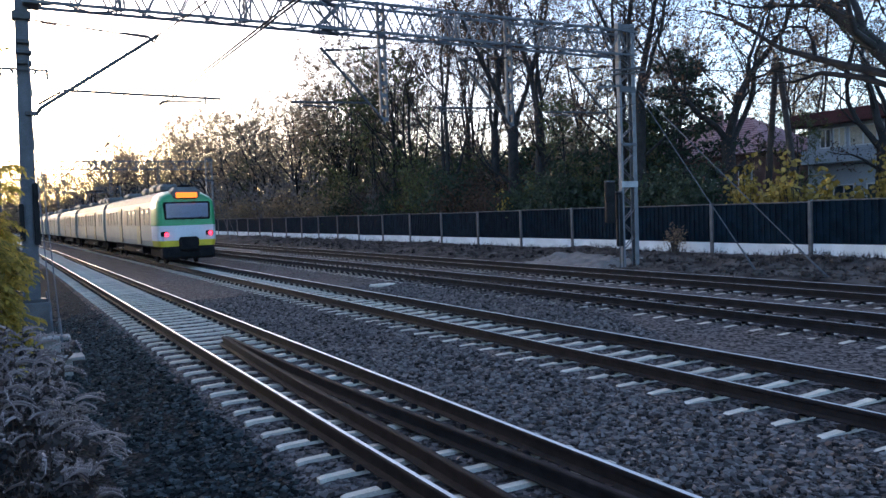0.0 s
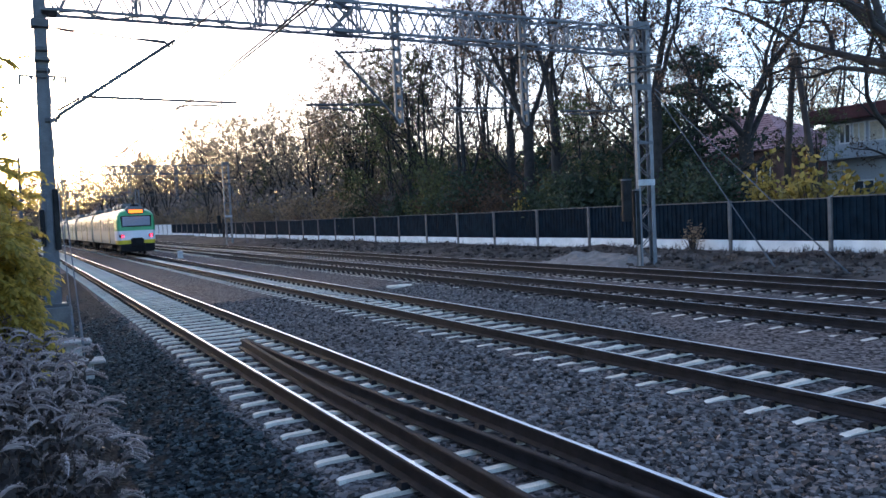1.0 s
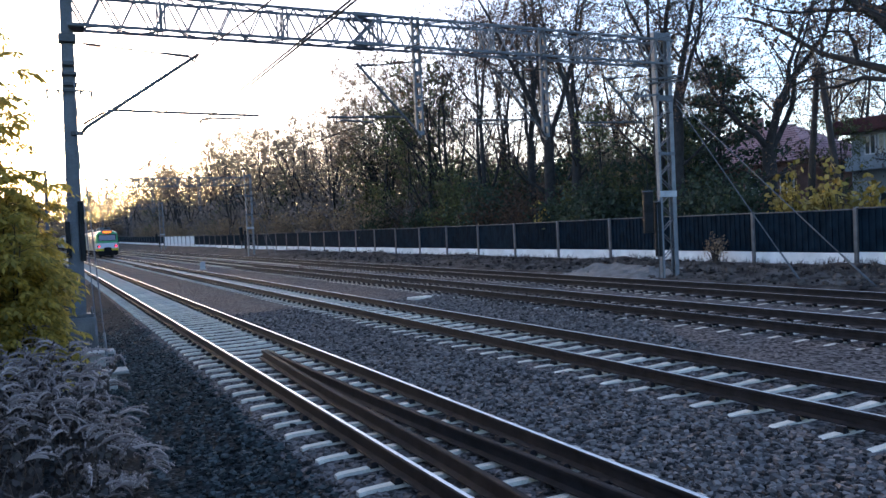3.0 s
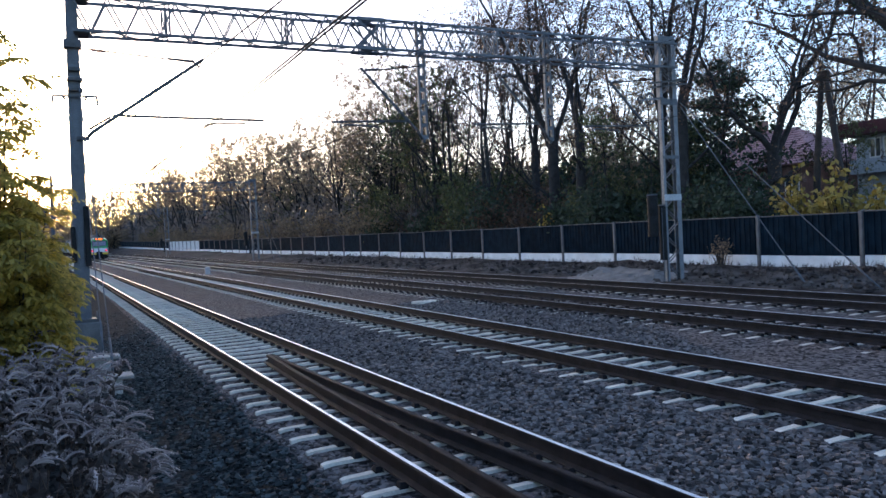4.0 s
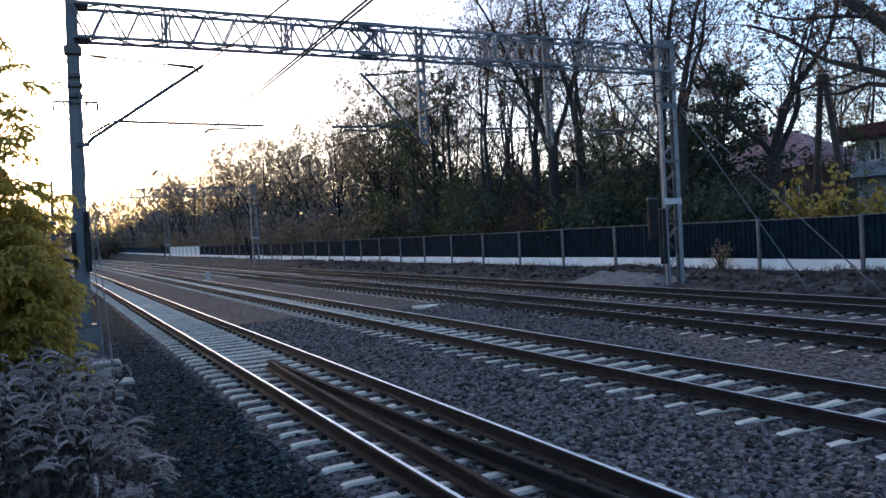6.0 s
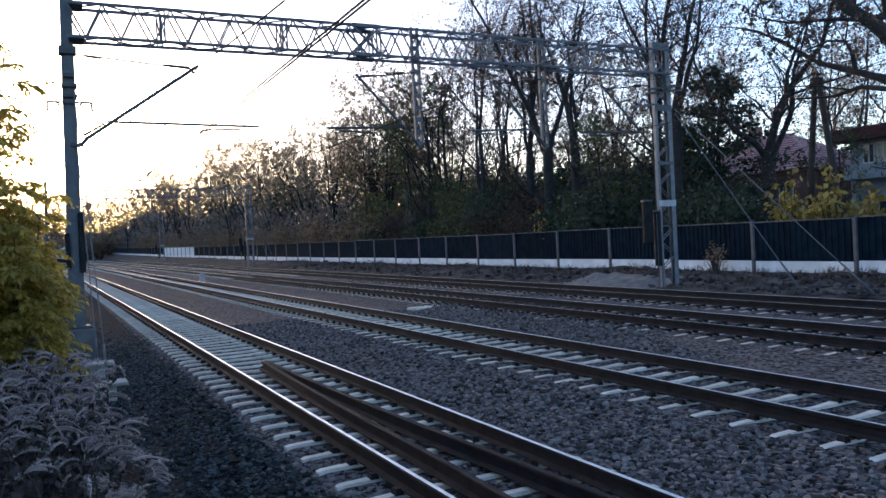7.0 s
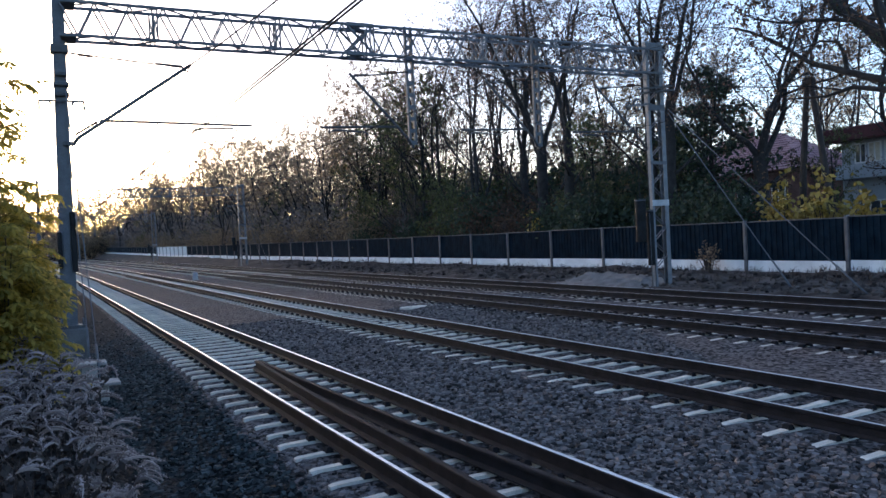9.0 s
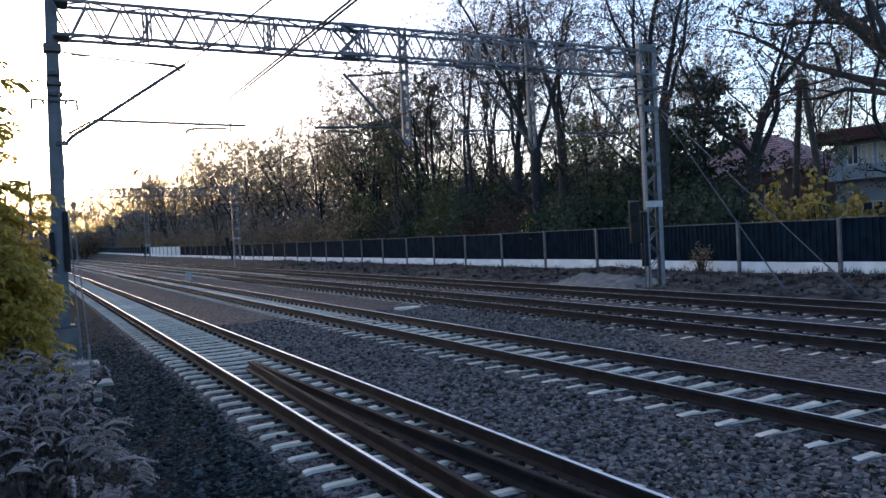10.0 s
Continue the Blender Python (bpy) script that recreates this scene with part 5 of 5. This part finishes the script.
# ---- small things along the line ----
def build_small():
    p = along(60.8, 10.55)
    mk = thing("marker_stone", "small white concrete marker standing between tracks", "marker", at=(p.x, p.y, ground_z(p.x, p.y)), turn=8)
    part("stone", box((-0.19, -0.1, -0.1), (0.19, 0.1, 0.6), 0.04), PLATE, mk)
    part("foot", box((-0.26, -0.18, -0.1), (0.26, 0.18, 0.08), 0.03), OLD_CONCRETE, mk)
    sl = thing("cover_slab", "flat pale concrete cover slab lying on ballast", "slab", at=(11.2, 24.2, ground_z(11.2, 24.2)), turn=12)
    part("slab", box((-0.42, -0.24, -0.05), (0.42, 0.24, 0.07), 0.02), CONCRETE, sl)
    part("lifting_eye", tube([(-0.1, 0, 0.07), (-0.08, 0, 0.12), (0.08, 0, 0.12), (0.1, 0, 0.07)], 0.012, 6), DARK_STEEL, sl)


build_small()


SAND = mat("pale_sandy_soil", (0.17, 0.155, 0.14), rough=0.95, vary=0.3, scale=2.5, fine=30, bump=0.5)
DRY = leaf_mat("dry_grey_seed_head", (0.14, 0.105, 0.1), (0.5, 0.41, 0.38), translucent=0.2)
DRY_LEAF = leaf_mat("withered_leaf", (0.018, 0.013, 0.013), (0.06, 0.045, 0.038), translucent=0.15)
STALK = mat("dry_stalk", (0.12, 0.085, 0.065), rough=0.9, vary=0.3, bump=0)
ASH_LEAF = leaf_mat("yellow_green_leaf", (0.25, 0.22, 0.055), (0.7, 0.5, 0.1), translucent=0.65)


CLOD = leaf_mat("crumbled_earth", (0.02, 0.016, 0.015), (0.15, 0.125, 0.11), translucent=0, rough=1.0, spec=0.05)


def build_heap():
    """A low heap of pale soil by the lattice mast."""
    verts, faces = [], []
    nx, ny = 14, 30
    for j in range(ny):
        for i in range(nx):
            u, v = i / (nx - 1), j / (ny - 1)
            x, y = 18.95 + 2.6 * u, 21.9 + 6.0 * v
            edge = min(1, 4 * u * (1 - u)) * min(1, 6 * v * (1 - v))
            h = edge * (0.2 + 0.16 * noise.noise((x * 1.3, y * 0.9, 2.0)) + 0.05 * noise.noise((x * 5, y * 5, 1.0)))
            verts.append((x, y, ground_z(x, y) - 0.03 + h))
    for j in range(ny - 1):
        for i in range(nx - 1):
            a = j * nx + i
            faces.append((a, a + 1, a + nx + 1, a + nx))
    tagged(raw("soil_heap", verts, faces, SAND), "low heap of pale sandy soil beside the mast", "soil heap", kind="stuff")


build_heap()


def build_clods():
    """Clods of earth and broken stone strewn over the bank."""
    rng = random.Random(41)
    v, f = [], []
    for k in range(2600):
        y = 11 + 60 * rng.random() ** 1.5
        x = 19.6 + 3.3 * rng.random() - 0.5 * BEND * y * y
        r = 0.03 + 0.13 * rng.random() ** 4
        c = Vector((x, y, ground_z(x, y) + r * 0.25))
        b = len(v)
        for i in range(3):
            for q in range(5):
                w = q * 1.2566 + i * 0.5
                h, u = ((-0.6, 0.8), (0.1, 1.0), (0.62, 0.5))[i]
                v.append(c + Vector((math.cos(w) * u, math.sin(w) * u, h)) * r * rng.uniform(0.7, 1.25))
        for i in range(2):
            for q in range(5):
                f.append((b + i * 5 + q, b + i * 5 + (q + 1) % 5, b + i * 5 + 5 + (q + 1) % 5, b + i * 5 + 5 + q))
        f.append(tuple(b + 10 + q for q in range(5)))
    tagged(raw("earth_clods", v, f, CLOD), "brown clods of earth and rubble strewn on the bank", "rubble", kind="stuff")


build_clods()


def build_dry_grass():
    """Withered tufts and litter along the bank under the fence."""
    rng = random.Random(77)
    v, f = [], []
    for k in range(2600):
        y = 8 + 75 * rng.random() ** 1.6
        x = 20.4 + 3.0 * rng.random() ** 0.55 - 0.5 * BEND * y * y
        p = Vector((x, y, ground_z(x, y)))
        for q in range(3):
            tip = p + Vector((rng.gauss(0, 0.07), rng.gauss(0, 0.07), rng.uniform(0.05, 0.26)))
            b = len(v)
            w = Vector((rng.gauss(0, 1), rng.gauss(0, 1), 0)).normalized() * 0.014
            v += [p - w, p + w, tip]
            f.append((b, b + 1, b + 2))
    tagged(raw("dry_grass", v, f, DRY_LEAF), "withered brown grass on the bank below the fence", "grass", kind="stuff")


build_dry_grass()


# ---- near verge: yellowing shrub and dry goldenrod ----
def pinnate(v, f, p, d, length, rng, leaflet=0.075):
    """A drooping compound leaf: pairs of narrow leaflets on a stalk."""
    n = 6
    side = d.cross(Vector((0, 0, 1)))
    side = side.normalized() if side.length > 0.01 else Vector((1, 0, 0))
    q = p.copy()
    for k in range(n):
        d = (d + Vector((0, 0, -0.16))).normalized()
        q2 = q + d * length / n
        for s in ((-1, 1) if k < n - 1 else (0,)):
            a = (d * 0.55 + side * s * 0.8 + Vector((rng.gauss(0, 0.15), rng.gauss(0, 0.15), -0.45 + rng.gauss(0, 0.15)))).normalized()
            w = a.cross(Vector((rng.gauss(0, 0.3), rng.gauss(0, 0.3), 1))).normalized()
            L = leaflet * rng.uniform(0.8, 1.2)
            b = len(v)
            v += [q2, q2 + a * L * 0.45 + w * L * 0.21, q2 + a * L, q2 + a * L * 0.45 - w * L * 0.21]
            f.append((b, b + 1, b + 2, b + 3))
        q = q2


def build_verge_shrub():
    rng = random.Random(5)
    def one(at, reach, height, stems, per, label, bare=0.25):
        wood, leafs = ([], []), ([], [])
        for k in range(stems):
            a = rng.uniform(0, 6.28)
            r = reach * rng.uniform(0.1, 0.6)
            h = height * rng.uniform(0.55, 1.0) * (1.08 - 0.3 * r / reach)
            tip = Vector((math.cos(a) * r, math.sin(a) * r, h))
            pts = [Vector((tip.x * 0.2, tip.y * 0.2, -0.1)), Vector((tip.x * 0.3 + rng.gauss(0, 0.05), tip.y * 0.3, h * 0.35)), Vector((tip.x * 0.6, tip.y * 0.6 + rng.gauss(0, 0.06), h * 0.7)), tip]
            sweep(*wood, pts, [0.022, 0.016, 0.011, 0.004], 5)
            for q in range(per):
                u = bare + (1 - bare) * (q + rng.random()) / per
                i = min(int(u * 3), 2)
                p = pts[i].lerp(pts[i + 1], u * 3 - i)
                w = q * 2.4 + rng.uniform(-0.6, 0.6)
                ln = reach * rng.uniform(0.35, 0.8) * (1.15 - 0.6 * u)
                d = Vector((math.cos(w), math.sin(w), rng.uniform(0.15, 0.6))).normalized()
                e1 = p + d * ln * 0.55
                e2 = e1 + (d + Vector((rng.gauss(0, 0.2), rng.gauss(0, 0.2), -0.35))).normalized() * ln * 0.5
                sweep(*wood, [p, e1, e2], [0.006, 0.004, 0.002], 3)
                for z in range(9):
                    g = rng.uniform(0.25, 2.0)
                    c = p.lerp(e1, g) if g < 1 else e1.lerp(e2, g - 1)
                    dd = (d + Vector((rng.gauss(0, 0.7), rng.gauss(0, 0.7), rng.gauss(0.05, 0.25)))).normalized()
                    pinnate(*leafs, c, dd, rng.uniform(0.2, 0.34), rng, 0.115)
        t = thing("shrub", label, "shrub", "verge shrubs", at=at)
        raw("woody_base", *wood, BARK, t)
        raw("foliage", *leafs, ASH_LEAF, t)
    z = ground_z(-0.5, 11)
    one((-0.57, 12.8, z), 1.05, 3.1, 16, 12, "dense yellow-green shrub with narrow drooping leaflets", 0.3)
    one((-0.83, 13.5, z), 1.25, 6.2, 8, 11, "tall thin shrub with sparse yellowing leaves", 0.4)
    one((-0.34, 13.5, z), 0.8, 2.6, 12, 11, "low yellow-leaved shrub beside the steel post", 0.25)
    one((-1.5, 13.0, z), 1.2, 3.9, 12, 12, "dense yellow-green shrub with narrow drooping leaflets", 0.25)
    one((-1.45, 13.8, z), 1.2, 6.8, 5, 9, "tall thin shrub with sparse yellowing leaves", 0.45)
    one((-0.5, 14.6, z), 1.0, 4.4, 7, 11, "thin shrub with hanging yellow leaves near the steel post", 0.4)


build_verge_shrub()


def build_goldenrod():
    """Dry goldenrod: leaning stalks with arching, fluffy seed plumes and withered leaves."""
    rng = random.Random(3)
    stalk, fluff, withered = ([], []), ([], []), ([], [])
    for k in range(270):
        y = rng.uniform(4.8, 15.0)
        edge = float(np.interp(y, (4.8, 7.5, 10, 12.5, 15), (0.35, 0.56, 0.5, 0.2, -0.2)))
        x = edge - 2.6 * rng.random() ** 1.3
        h = rng.uniform(0.9, 1.65) * (1.0 if x < edge - 0.3 else 0.55) * float(np.interp(y, (4.8, 8), (0.75, 1.0)))
        g = ground_z(x, y)
        lean = Vector((rng.gauss(0.12, 0.18), rng.gauss(-0.1, 0.18), 0))
        p0 = Vector((x, y, g - 0.03))
        p1, p2 = p0 + lean * 0.4 * h + Vector((0, 0, h * 0.6)), p0 + lean * h + Vector((0, 0, h))
        sweep(*stalk, [p0, p1, p2], [0.006, 0.005, 0.003], 3)
        for q in range(46):
            u = rng.uniform(0.1, 0.95)
            p = p0.lerp(p1, u * 2) if u < 0.5 else p1.lerp(p2, u * 2 - 1)
            add_leaf(*withered, p, rng.uniform(0.04, 0.1), rng, 1.0)
        side = rng.uniform(0, 6.28)
        for q in range(rng.randint(6, 10) if y > 7.6 or x > 0.25 else 1):
            u = rng.uniform(0.66, 1.0)
            p = p1.lerp(p2, (u - 0.5) * 2)
            a = side + rng.gauss(0, 0.8)
            d = Vector((math.cos(a) * 0.8, math.sin(a) * 0.8, 0.8)).normalized()
            n = 7
            seg = rng.uniform(0.03, 0.055) * (1.5 - u * 0.6)
            arc, arc_r = [p.copy()], [0.006]
            for s in range(n):
                d = (d + Vector((rng.gauss(0, 0.06), rng.gauss(0, 0.06), -0.22))).normalized()
                p2_ = p + d * seg
                wide = 0.008 * (1 - 0.5 * s / n)
                for c in range(5):
                    add_leaf(*fluff, p.lerp(p2_, rng.random()) + Vector((rng.gauss(0, wide), rng.gauss(0, wide), rng.gauss(0.008, wide))), rng.uniform(0.014, 0.028), rng, -0.8)
                p = p2_
                arc.append(p.copy())
                arc_r.append(0.0135 * (1 - 0.8 * (s / n) ** 2) * rng.uniform(0.75, 1.2))
            sweep(*fluff, arc, arc_r, 4)
    t = thing("goldenrod_thicket", "tangled dry goldenrod with greyish fluffy seed heads", "weeds", kind="stuff")
    raw("stalk_mass", *stalk, STALK, t)
    raw("seed_heads", *fluff, DRY, t, "pale fluffy seed heads")
    raw("withered_leaves", *withered, DRY_LEAF, t)


build_goldenrod()


def motions():
    off = TRACKS[1][0]
    rows = []
    for k in range(11):
        s = 41.2 + 25.7 * k
        p, q = along(s, off), along(s + 60, off)
        slope = math.degrees(math.atan2(q.z - p.z, 60))
        rows.append((k, pose(p.x, p.y, p.z, slope, 0, heading(s))))
    walk(train, rows)


motions()
